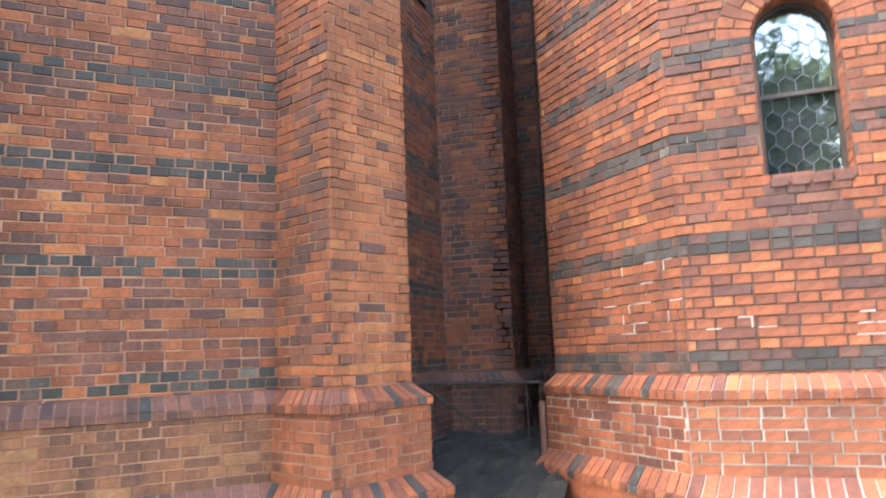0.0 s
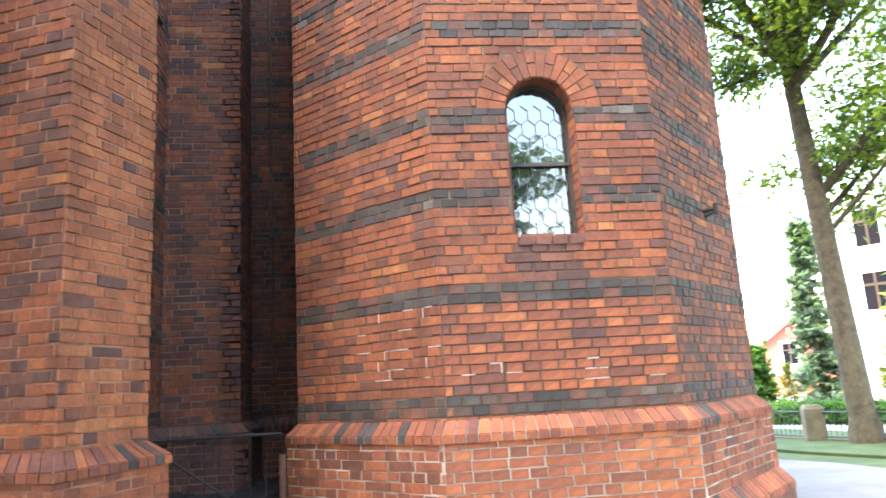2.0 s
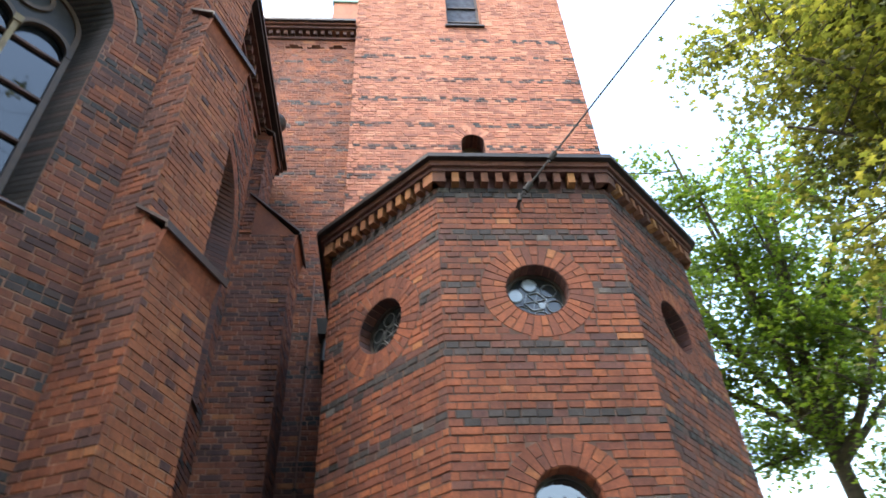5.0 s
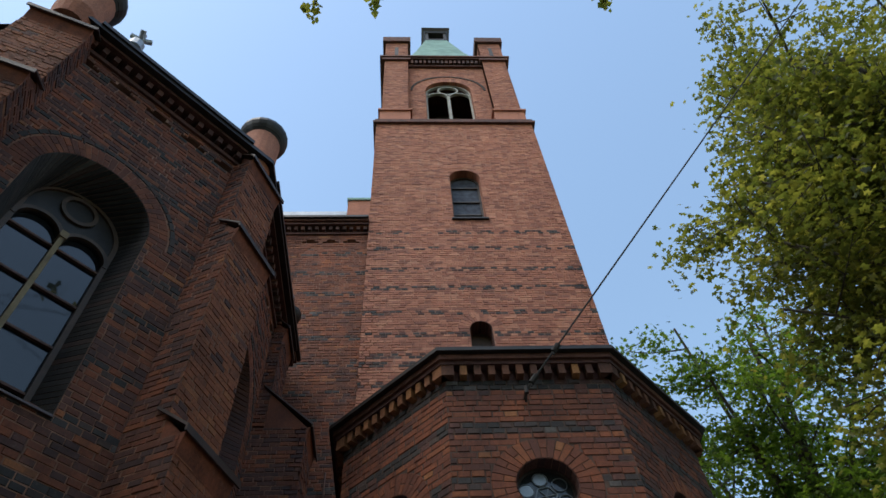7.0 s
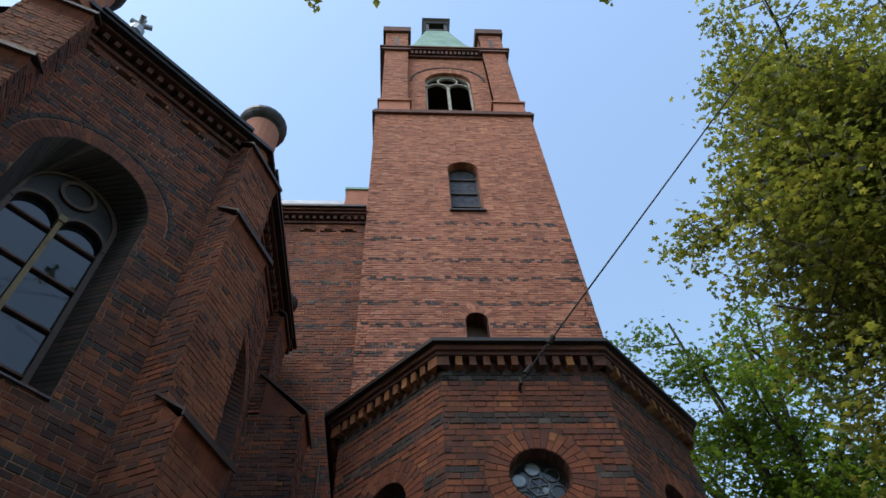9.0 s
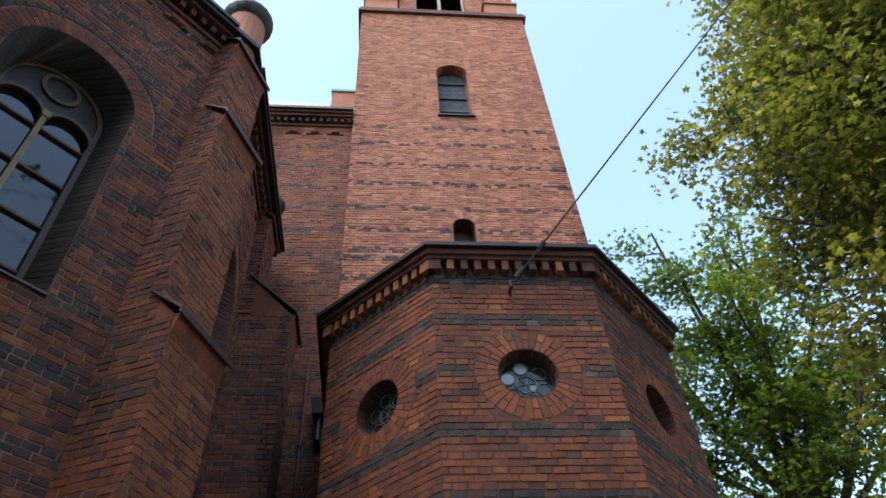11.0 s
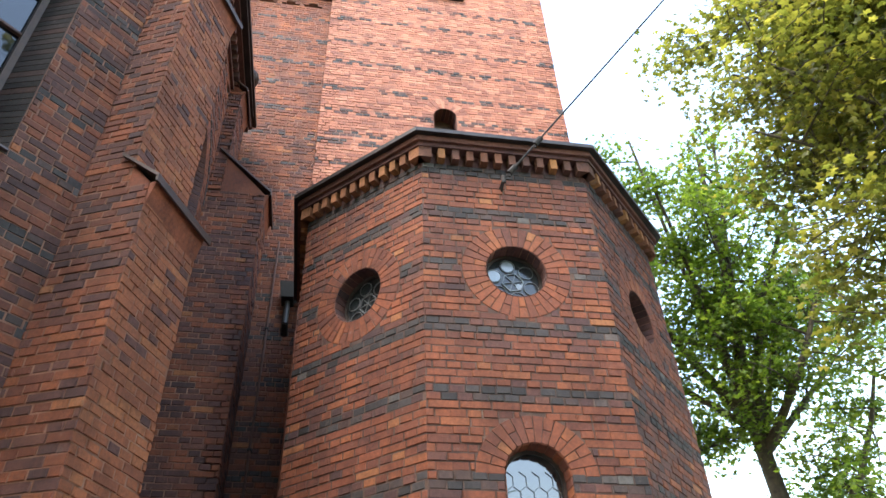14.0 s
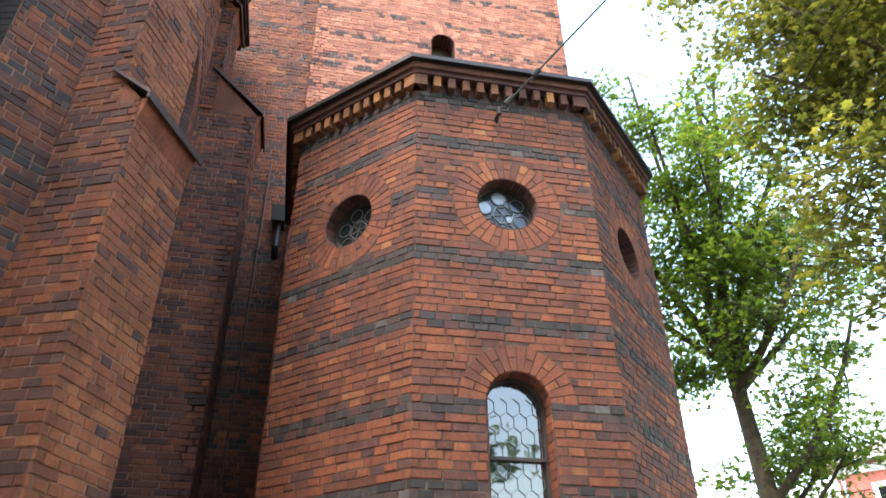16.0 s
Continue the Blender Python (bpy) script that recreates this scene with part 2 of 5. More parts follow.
class Pile:
    """Faces gathered for one mesh, with a material slot each."""

    def __init__(self):
        self.v, self.f, self.m = [], [], []

    def quad(self, pts, mi=0):
        n = len(self.v)
        self.v.extend(tuple(p) for p in pts)
        self.f.append(tuple(range(n, n + len(pts))))
        self.m.append(mi)

    def brick(self, pts, nrm, h, inset=0.004, mi=0):
        """A low frustum on the base corners pts."""
        c = sum(pts) / len(pts)
        n, k = len(self.v), len(pts)
        self.v.extend(tuple(p) for p in pts)
        for p in pts:
            d = c - p
            self.v.append(tuple(p + d * (inset / max(1e-4, np.linalg.norm(d))) + nrm * h))
        self.f.append(tuple(range(n + k, n + 2 * k)))
        self.m.append(mi)
        for i in range(k):
            j = (i + 1) % k
            self.f.append((n + i, n + j, n + k + j, n + k + i))
            self.m.append(mi)

    def box(self, o, a, b, c, mi=0):
        """The box at the corner o with the edge vectors a, b, c (right-handed)."""
        n = len(self.v)
        for k in range(8):
            self.v.append(tuple(o + (k & 1) * a + (k >> 1 & 1) * b + (k >> 2 & 1) * c))
        for f in ((0, 2, 3, 1), (4, 5, 7, 6), (0, 1, 5, 4), (2, 6, 7, 3), (0, 4, 6, 2), (1, 3, 7, 5)):
            self.f.append(tuple(n + i for i in f))
            self.m.append(mi)

    def prism(self, bottom, top, mi=0):
        n, k = len(self.v), len(bottom)
        self.v.extend(tuple(p) for p in bottom)
        self.v.extend(tuple(p) for p in top)
        self.f += [tuple(range(n + k - 1, n - 1, -1)), tuple(range(n + k, n + 2 * k))]
        self.m += [mi, mi]
        for i in range(k):
            j = (i + 1) % k
            self.f.append((n + i, n + j, n + k + j, n + k + i))
            self.m.append(mi)

    def bar(self, a, b, r=0.01, sides=6, mi=0):
        a, b = np.array(a, float), np.array(b, float)
        d = b - a
        d = d / max(1e-6, np.linalg.norm(d))
        x = np.cross(d, UP if abs(d[2]) < 0.9 else np.array((1.0, 0, 0)))
        x /= np.linalg.norm(x)
        y = np.cross(d, x)
        ring = [x * math.cos(i * 2 * math.pi / sides) * r + y * math.sin(i * 2 * math.pi / sides) * r for i in range(sides)]
        self.prism([a + p for p in ring], [b + p for p in ring], mi)

    def mesh(self, name, mats):
        me = bpy.data.meshes.new(name)
        me.from_pydata(self.v, [], self.f)
        for m in mats:
            me.materials.append(m)
        if len(mats) > 1:
            me.polygons.foreach_set("material_index", self.m)
        me.update()
        return me


def weld(me):
    b = bmesh.new()
    b.from_mesh(me)
    bmesh.ops.remove_doubles(b, verts=b.verts, dist=0.0005)
    b.to_mesh(me)
    b.free()


def link(name, pile, mats, parent=None, label="", kind="", smooth=False):
    me = pile.mesh(name, mats if isinstance(mats, (list, tuple)) else [mats])
    if smooth:
        me.polygons.foreach_set("use_smooth", [True] * len(me.polygons))
    ob = new(name, me)
    if parent is not None:
        ob.parent = parent
    return tagged(ob, label, kind=kind)


def thing(name, at, label, category, group="", kind=""):
    ob = new(name)
    ob.location = at
    ob.empty_display_size = 0.3
    bpy.context.view_layer.update()
    return tagged(ob, label, category, group, kind)


def adopt(root):
    """Keep the world places of parts that were made in world coordinates."""
    inv = Matrix.Translation(root.location).inverted()
    for ch in root.children:
        ch.matrix_parent_inverse = inv


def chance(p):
    """Bricks burnt or sooted darker, by chance; higher shares on some faces also paint shade."""
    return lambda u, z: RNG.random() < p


class Arch:
    def __init__(self, uc, sill, hw, spring, ring=0.25):
        self.uc, self.sill, self.hw, self.spring, self.ring = uc, sill, hw, spring, ring

    def span(self, z, grow=0.0):
        r = self.hw + grow
        if z < self.sill - 0.001 or z > self.spring + r:
            return None
        if z <= self.spring:
            g = min(grow, 0.004)
            return self.uc - self.hw - g, self.uc + self.hw + g
        h = math.sqrt(max(0, r * r - (z - self.spring) ** 2))
        return self.uc - h, self.uc + h

    def outline(self, step=0.077, inset=0.0):
        hw = self.hw - inset
        n = max(2, round((self.spring - self.sill - inset) / step))
        pts = [(self.uc + hw, self.sill + inset + (self.spring - self.sill - inset) * i / n) for i in range(n)]
        k = max(6, round(math.pi * hw / step))
        pts += [(self.uc + hw * math.cos(math.pi * i / k), self.spring + hw * math.sin(math.pi * i / k)) for i in range(k + 1)]
        pts += [(self.uc - hw, self.spring - (self.spring - self.sill - inset) * (i + 1) / n) for i in range(n)]
        return pts

    def arcs(self):
        return 0.0, math.pi, self.spring


class Round:
    def __init__(self, uc, zc, r, ring=0.25):
        self.uc, self.zc, self.hw, self.ring = uc, zc, r, ring
        self.spring = zc

    def span(self, z, grow=0.0):
        r = self.hw + grow
        if abs(z - self.zc) >= r:
            return None
        h = math.sqrt(r * r - (z - self.zc) ** 2)
        return self.uc - h, self.uc + h

    def outline(self, step=0.077, inset=0.0):
        r = self.hw - inset
        k = max(12, round(2 * math.pi * r / step))
        return [(self.uc + r * math.cos(2 * math.pi * i / k), self.zc + r * math.sin(2 * math.pi * i / k)) for i in range(k + 1)]

    def arcs(self):
        return 0.0, 2 * math.pi, self.zc


class Step:
    """A small stepped opening, two courses high: wide below, narrow above."""

    def __init__(self, uc, k, half=0.2):
        self.uc, self.sill, self.hw, self.ring, self.half = uc, ZB + k * C, C, 0.0, half
        self.spring = self.sill + C

    def span(self, z, grow=0.0):
        if z < self.sill or z > self.spring + C:
            return None
        h = self.half if z < self.spring else self.half * 0.5
        return self.uc - h, self.uc + h


def cut(a, b, spans):
    """The parts of a..b outside the spans."""
    parts = [(a, b)]
    for s in spans:
        if s is None:
            continue
        parts = [q for p in parts for q in ((p[0], min(p[1], s[0])), (max(p[0], s[1]), p[1])) if q[1] - q[0] > 0.0]
    return parts


RNG = random.Random(7)


def core(o, U, L, z0, z1, holes=(), thick=0.3, pile=None, m0=0.0, m1=0.0):
    """The mortar slab of a wall with its openings; its face lies in the plane of o and U."""
    p = pile or Pile()
    N = np.array((U[1], -U[0], 0.0))
    rows = []
    edges = sorted({z0, z1, *[e for h in holes for e in ((h.sill if hasattr(h, "sill") else h.zc - h.hw), h.spring + h.hw) if z0 < e < z1], *[h.spring for h in holes if z0 < h.spring < z1]})
    for a, b in zip(edges, edges[1:]):
        mid = (a + b) / 2
        live = [h for h in holes if h.span(mid)]
        curved = any(not (hasattr(h, "sill") and mid < h.spring) for h in live)
        k = max(1, math.ceil((b - a) / 0.03)) if curved else 1
        rows += [(a + (b - a) * i / k, a + (b - a) * (i + 1) / k) for i in range(k)]
    for a, b in rows:
        zm = (a + b) / 2
        parts = cut(0, L, [h.span(zm, 0.015) for h in holes])
        for e in sorted(x for h in holes if isinstance(h, Step) and h.sill - 0.01 < b and a < h.spring + h.hw + 0.01 for f in (1, 0.5) for x in (h.uc - h.half * f, h.uc + h.half * f)):
            parts = [w for u0, u1 in parts for w in (((u0, e), (e, u1)) if u0 + 0.001 < e < u1 - 0.001 else ((u0, u1),))]
        for u0, u1 in parts:
            w0, w1 = (u0 + m0 * thick if u0 == 0 else u0), (u1 - m1 * thick if u1 == L else u1)
            f = [o + U * u0 + UP * a, o + U * u1 + UP * a, o + U * w1 - N * thick + UP * a, o + U * w0 - N * thick + UP * a]
            p.prism(f, [q + UP * (b - a) for q in f])
    return p


def bond(p, o, U, L, z0, z1, holes=(), dark=(), brown=None, red=0, h=0.007, skip=None, soft=1.0, headers=False, fade=None):
    """Courses of bricks on the face of a wall, headers and stretchers by turns."""
    N = np.array((U[1], -U[0], 0.0))
    k0, k1 = math.floor((z0 - ZB) / C + 0.01), math.ceil((z1 - ZB) / C - 0.01)
    for k in range(k0, k1):
        a, b = max(z0, ZB + k * C) + 0.005, min(z1, ZB + (k + 1) * C) - 0.005
        if b - a < 0.025:
            continue
        zm = (a + b) / 2
        isdark = any(d0 <= k < d1 for d0, d1 in dark)
        long = k % 2 == 0 and not isdark and not headers
        pitch = 0.272 if long else 0.138
        off = (0.136 if k % 4 == 0 else 0.0) if long else (0.069 + (0.069 if isdark and k % 2 else 0))
        spans = [hh.span(zm, hh.ring) for hh in holes]
        u = -off + RNG.uniform(-0.015, 0.015)
        while u < L:
            w = pitch * (1 + RNG.uniform(-0.04, 0.04))
            if long and RNG.random() < 0.13:
                w = 0.138
            for s0, s1 in cut(max(-0.002, u), min(L + 0.002, u + w), spans):
                s0, s1 = (s0 + 0.005 if s0 > -0.001 else s0), (s1 - 0.005 if s1 < L + 0.001 else s1)
                if s1 - s0 < 0.025 or (skip and skip(s0, s1, zm)):
                    continue
                mi = red
                if isdark and not (s0 < 0.02 and RNG.random() < 0.3):
                    near = any(hh.span(zm, hh.ring + 0.04) and hh.span(zm, hh.ring + 0.04)[0] < (s0 + s1) / 2 < hh.span(zm, hh.ring + 0.04)[1] for hh in holes if isinstance(hh, Round))
                    mi = red if near else 1
                    if mi == 1 and RNG.random() < (fade(zm) if fade else 0.22):
                        mi = red if fade and RNG.random() < 0.75 else 2
                elif brown and brown(u + w / 2, zm):
                    mi = 2
                j = [RNG.uniform(-0.0052, 0.0052) * soft for _ in range(5)]
                q = [o + U * (s0 + j[0]) + UP * (a + j[1]), o + U * (s1 + j[2]) + UP * (a + j[1]), o + U * (s1 + j[2]) + UP * (b + j[3]), o + U * (s0 + j[0]) + UP * (b + j[3])]
                p.brick(q, N, h + j[4], 0.009, mi)
            u += w
    return p


def arch_ring(p, o, U, hole, mi=0, h=0.006, r0=0.0, r1=0.25, pitch=0.078):
    N = np.array((U[1], -U[0], 0.0))
    a0, a1, zc = hole.arcs()
    n = round((a1 - a0) * (hole.hw + (r0 + r1) / 2) / pitch)
    at = lambda r, a: o + U * (hole.uc + r * math.cos(a)) + UP * (zc + r * math.sin(a))
    for i in range(n):
        s, e = a0 + (a1 - a0) * (i + 0.045) / n, a0 + (a1 - a0) * (i + 0.955) / n
        ri, ro = hole.hw + r0 + 0.002, hole.hw + r1 - 0.004
        j = RNG.uniform(-0.002, 0.002)
        split = [(ri, ro)] if i % 2 or r1 - r0 < 0.2 else [(ri, ri + (ro - ri) * 0.49), (ri + (ro - ri) * 0.52, ro)]
        for x0, x1 in split:
            p.brick([at(x0, s), at(x1, s), at(x1, e), at(x0, e)], N, h + j, 0.005, mi)
    return p


def reveal(p, o, U, hole, depth, mi=0, splay=0.0):
    """Bricks lining an opening."""
    N = np.array((U[1], -U[0], 0.0))
    front, back = hole.outline(), hole.outline(inset=splay)
    for i in range(min(len(front), len(back)) - 1):
        a, b, c, d = front[i], front[i + 1], back[i + 1], back[i]
        P = lambda q, dd: o + U * q[0] + UP * q[1] - N * dd
        q = [P(a, -0.004), P(b, -0.004), P(c, depth), P(d, depth)]
        n = np.cross(q[1] - q[0], q[3] - q[0])
        n /= max(1e-6, np.linalg.norm(n))
        mid = sum(q) / 4
        inward = (o + U * hole.uc + UP * min(mid[2], hole.spring)) - mid
        if n @ inward < 0:
            n, q = -n, [q[1], q[0], q[3], q[2]]
        p.quad([x - n * 0.003 for x in q], 3)
        g = 0.05
        t = [q[0] + (q[1] - q[0]) * g, q[1] - (q[1] - q[0]) * g, q[2] - (q[2] - q[3]) * g, q[3] + (q[2] - q[3]) * g]
        p.brick(t, n, 0.005, 0.003, mi)
    return p


def sheet(p, o, U, pts, depth, thick, mi=0):
    """A flat plate with the outline pts, lying in a wall's opening."""
    N = np.array((U[1], -U[0], 0.0))
    P = lambda q, d: o + U * q[0] + UP * q[1] - N * d
    p.prism([P(q, depth + thick) for q in pts], [P(q, depth) for q in pts], mi)
    return p


def strip(p, o, U, pts, width, depth, thick, mi=0, closed=False):
    """One flat mitred bar that follows the points pts in a wall's opening."""
    N = np.array((U[1], -U[0], 0.0))
    q = [np.array(x, float) for x in pts]
    q = [x for k, x in enumerate(q) if k == 0 or np.linalg.norm(x - q[k - 1]) > 1e-4]
    if np.linalg.norm(q[0] - q[-1]) < 1e-4:
        q, closed = q[:-1], True
    k = len(q)
    base = len(p.v)
    for i in range(k):
        a, b = (q[i - 1] if closed or i else q[i]), (q[(i + 1) % k] if closed or i < k - 1 else q[i])
        d0, d1 = q[i] - a, b - q[i]
        d0 = d0 / max(1e-9, np.linalg.norm(d0)) if np.linalg.norm(d0) > 1e-9 else d1 / np.linalg.norm(d1)
        d1 = d1 / max(1e-9, np.linalg.norm(d1)) if np.linalg.norm(d1) > 1e-9 else d0
        n = np.array((-(d0 + d1)[1], (d0 + d1)[0]))
        n /= max(1e-6, np.linalg.norm(n))
        w = width / 2 / max(0.5, float(n @ np.array((-d0[1], d0[0]))))
        for sgn in (-1, 1):
            for e in (depth, depth + thick):
                c = q[i] + n * w * sgn
                p.v.append(tuple(o + U * c[0] + UP * c[1] - N * e))
    for i in range(k if closed else k - 1):
        a, b = base + 4 * i, base + 4 * ((i + 1) % k)
        for x, y in ((0, 2), (2, 3), (3, 1), (1, 0)):
            p.f.append((a + x, b + x, b + y, a + y))
            p.m.append(mi)
    if not closed:
        a, b = base, base + 4 * (k - 1)
        p.f += [(a, a + 2, a + 3, a + 1), (b + 1, b + 3, b + 2, b)]
        p.m += [mi, mi]
    return p


def slope_course(p, o, U, L, d0, za, d1, zb, m0, m1, pitch=0.088, mi=0, lip=0.055):
    """A sloping course of bricks on edge, from d0 outside at za up and in to d1 at zb."""
    N = np.array((U[1], -U[0], 0.0))
    lo = lambda d: -d * m0
    hi = lambda d: L + d * m1
    P = lambda f, d, z: o + U * (lo(d) + (hi(d) - lo(d)) * f) + N * d + UP * z
    n = max(1, round((hi(d0) - lo(d0)) / pitch))
    nr = N * (zb - za) + UP * (d0 - d1)
    nr = nr / np.linalg.norm(nr)
    p.quad([P(0, d0, za - lip), P(1, d0, za - lip), P(1, d0 - 0.004, za), P(0, d0 - 0.004, za)], 3)
    p.quad([P(0, d0, za - 0.004), P(1, d0, za - 0.004), P(1, d1, zb - 0.004), P(0, d1, zb - 0.004)], 3)
    for i in range(n):
        s, e = (i + 0.05) / n, (i + 0.95) / n
        j = RNG.uniform(-0.002, 0.002)
        m = 1 if RNG.random() < 0.12 else mi
        p.brick([P(s, d0, za), P(e, d0, za), P(e, d1, zb), P(s, d1, zb)], nr, 0.008 + j, 0.005, m)
        p.brick([P(s, d0, za - lip), P(e, d0, za - lip), P(e, d0, za), P(s, d0, za)], N, 0.008 + j, 0.004, m)


BANDS = [(-1, 1), (10, 12), (20, 22), (29, 31), (39, 41), (48, 50), (57, 59), (66, 68), (76, 78), (85, 87), (95, 97), (104, 106), (114, 116), (123, 125), (133, 135)]
MASON = [brick_red, brick_dark, brick_brown, mortar]


def face(parent, name, o, U, L, z0, z1, holes=(), dark=(), brown=None, mats=None, skip=None, m0=0.0, m1=0.0, backing=mortar, thick=0.3, soft=1.0, headers=False, fade=None):
    """One wall face: a slab with its bricks."""
    wall = link(name, core(o, U, L, z0, z1, holes, thick, None, m0, m1), backing, parent)
    weld(wall.data)
    p = bond(Pile(), o, U, L, z0, z1, holes, dark, brown, skip=skip, soft=soft, headers=headers, fade=fade)
    for hh in holes:
        if hh.ring > 0.1:
            arch_ring(p, o, U, hh)
    link("brickwork", p, mats or MASON, wall, kind="stuff")
    return wall


def plinth(parent, o, U, L, m0=0.0, m1=0.0, skip=None, proud=0.1, pale=False, browned=False, cap=0):
    """The battered foot of a wall: brick plinth, sloping cap and footing."""
    N = np.array((U[1], -U[0], 0.0))
    po, pl = o + N * proud - U * proud * m0, L + proud * (m0 + m1)
    foot = link("plinth", core(po, U, pl, GROUND - 0.1, 0.87, thick=proud + 0.02), mortar_pale if pale else mortar, parent)
    p = bond(Pile(), po, U, pl, 0.33, 0.845, skip=skip)
    slope_course(p, o, U, L, proud + 0.015, 0.895, 0.0, 1.0, m0, m1, mi=cap)
    slope_course(p, o, U, L, proud + 0.12, 0.2, proud, 0.33, m0, m1, 0.1, mi=cap)
    fo, fl = o + N * (proud + 0.115) - U * (proud + 0.115) * m0, L + (proud + 0.115) * (m0 + m1)
    core(fo, U, fl, GROUND - 0.1, 0.15, thick=0.1, pile=p)
    # the flag swaps the whole plinth to brown brick
    link("brickwork", p, [brick_brown if browned else brick_foot if cap else brick_plinth, brick_dark, brick_brown, mortar_pale if pale else mortar], foot, kind="stuff")
    return foot

# ---- ground ----
def ground_sheet():
    p = Pile()
    p.quad([v3(-400, -400, GROUND), v3(400, -400, GROUND), v3(400, 400, GROUND), v3(-400, 400, GROUND)])
    return tagged(link("ground", p, lawn), "lawn that runs on round the church to the horizon", "ground", kind="structure")


ground_sheet()


def slab(name, pts, z, mt, label, category, kind="structure", thick=0.04):
    p = Pile()
    p.prism([v3(x, y, z - thick) for x, y in pts], [v3(x, y, z) for x, y in pts])
    return tagged(link(name, p, mt), label, category, kind=kind)


slab("path", [(-14, -16), (3.2, -16), (8.2, -4), (6.6, 5.4), (3.4, 12), (0, 14), (-14, 14)], GROUND + 0.012, asphalt, "grey asphalt path along the foot of the church", "path")
slab("pavement", [(8.6, 16.5), (11.0, 7.8), (30, -12), (60, 10), (30, 60), (12, 40)], GROUND + 0.012, paving, "pale sunlit paving of the yard behind the fence", "pavement")

# ---- octagonal annex ----
OCT_HOLE = Arch(0.92, 2.385, 0.281, 3.467, 0.25)
V = [v3(0, 0), v3(W, 0), v3(W + W * R2, W * R2), v3(W + W * R2, W * R2 + W), v3(W, W * R2 * 2 + W), v3(0, W * R2 * 2 + W), v3(-1.2, W * R2 + W), v3(-1.2, 1.2)]
T8 = math.tan(math.pi / 8)
OB = [b for b in BANDS if b[0] < 70] + [(74, 76)]
annex = thing("octagonal_annex", (W / 2, W * (1 + 2 * R2) / 2, GROUND), "octagonal red brick church annex with dark brick bands", "church annex")


def leaded(parent, o, U, hole, depth, step, bar_z=None, panes=()):
    """A leaded window in an opening: frame, glass, lead pattern and bar."""
    win = link("window", strip(Pile(), o, U, hole.outline(0.05, 0.015)[:-1] if isinstance(hole, Round) else hole.outline(0.05, 0.015), 0.035, depth - 0.02, 0.05, closed=True), frame_dark, parent, "leaded window in a dark frame")
    link("pane", sheet(Pile(), o, U, hole.outline(0.05, 0.01)[:-1] if isinstance(hole, Round) else hole.outline(0.05, 0.01), depth + 0.01, 0.006), glass_round if isinstance(hole, Round) else glass_old, win, "old grey glass")
    p = Pile()
    z0 = hole.sill if isinstance(hole, Arch) else hole.zc - hole.hw
    z1 = hole.spring + hole.hw

    def inside(q):
        s = hole.span(q[1], -0.02)
        return s is not None and s[0] < q[0] < s[1]
    if isinstance(hole, Round):
        hexa = [(hole.uc + 0.115 * math.cos(a), hole.zc - 0.02 + 0.115 * math.sin(a)) for a in np.arange(6) * math.pi / 3 + 0.2]
        strip(p, o, U, hexa, 0.012, depth - 0.006, 0.014, closed=True)
        for k in range(6):
            a = k * math.pi / 3 + 0.72
            q = (hole.uc + 0.2 * math.cos(a), hole.zc - 0.02 + 0.2 * math.sin(a))
            strip(p, o, U, [(q[0] + 0.078 * math.cos(t), q[1] + 0.078 * math.sin(t)) for t in np.linspace(0, 2 * math.pi, 15)], 0.007, depth - 0.004, 0.012)
            strip(p, o, U, [(hole.uc, hole.zc - 0.02), hexa[k]], 0.008, depth - 0.004, 0.012)
        step = 9.0
    hx, hz = step, step * 1.15
    n = int(hole.hw / hx) + 2
    m = int((z1 - z0) / (hz * 1.5)) + 2
    for j in range(-1, m + 1 if isinstance(hole, Arch) else -1):
        for i in range(-n, n + 1):
            cx, cz = hole.uc + (i + 0.5 * (j % 2)) * hx, z0 + hz * 0.5 + j * hz * 1.5 * 0.5 * 1.3
            k = [(cx + hx * 0.5 * sx, cz + hz * sz) for sx, sz in ((0, 0.62), (1, 0.28), (1, -0.28), (0, -0.62))]
            for a, b in zip(k, k[1:]):
                if inside(a) and inside(b):
                    strip(p, o, U, [a, b], 0.0032, depth, 0.009)
    link("lead_came", p, lead, win, "lead strips in a honeycomb pattern")
    if bar_z:
        link("crossbar", strip(Pile(), o, U, [(hole.uc - hole.hw, bar_z), (hole.uc + hole.hw, bar_z)], 0.03, depth - 0.03, 0.035), frame_dark, win)
    # pale discs: painted sky reflections on single panes
    for cx, cz, r in panes:
        q = [(cx + r * math.cos(a), cz + r * math.sin(a)) for a in (i * math.pi / 5 + 0.3 for i in range(10))]
        link("glint_pane", sheet(Pile(), o, U, q, depth - 0.004, 0.006), glass_pale, win, "pale pane with the sky's reflection put into its colour")
    return win


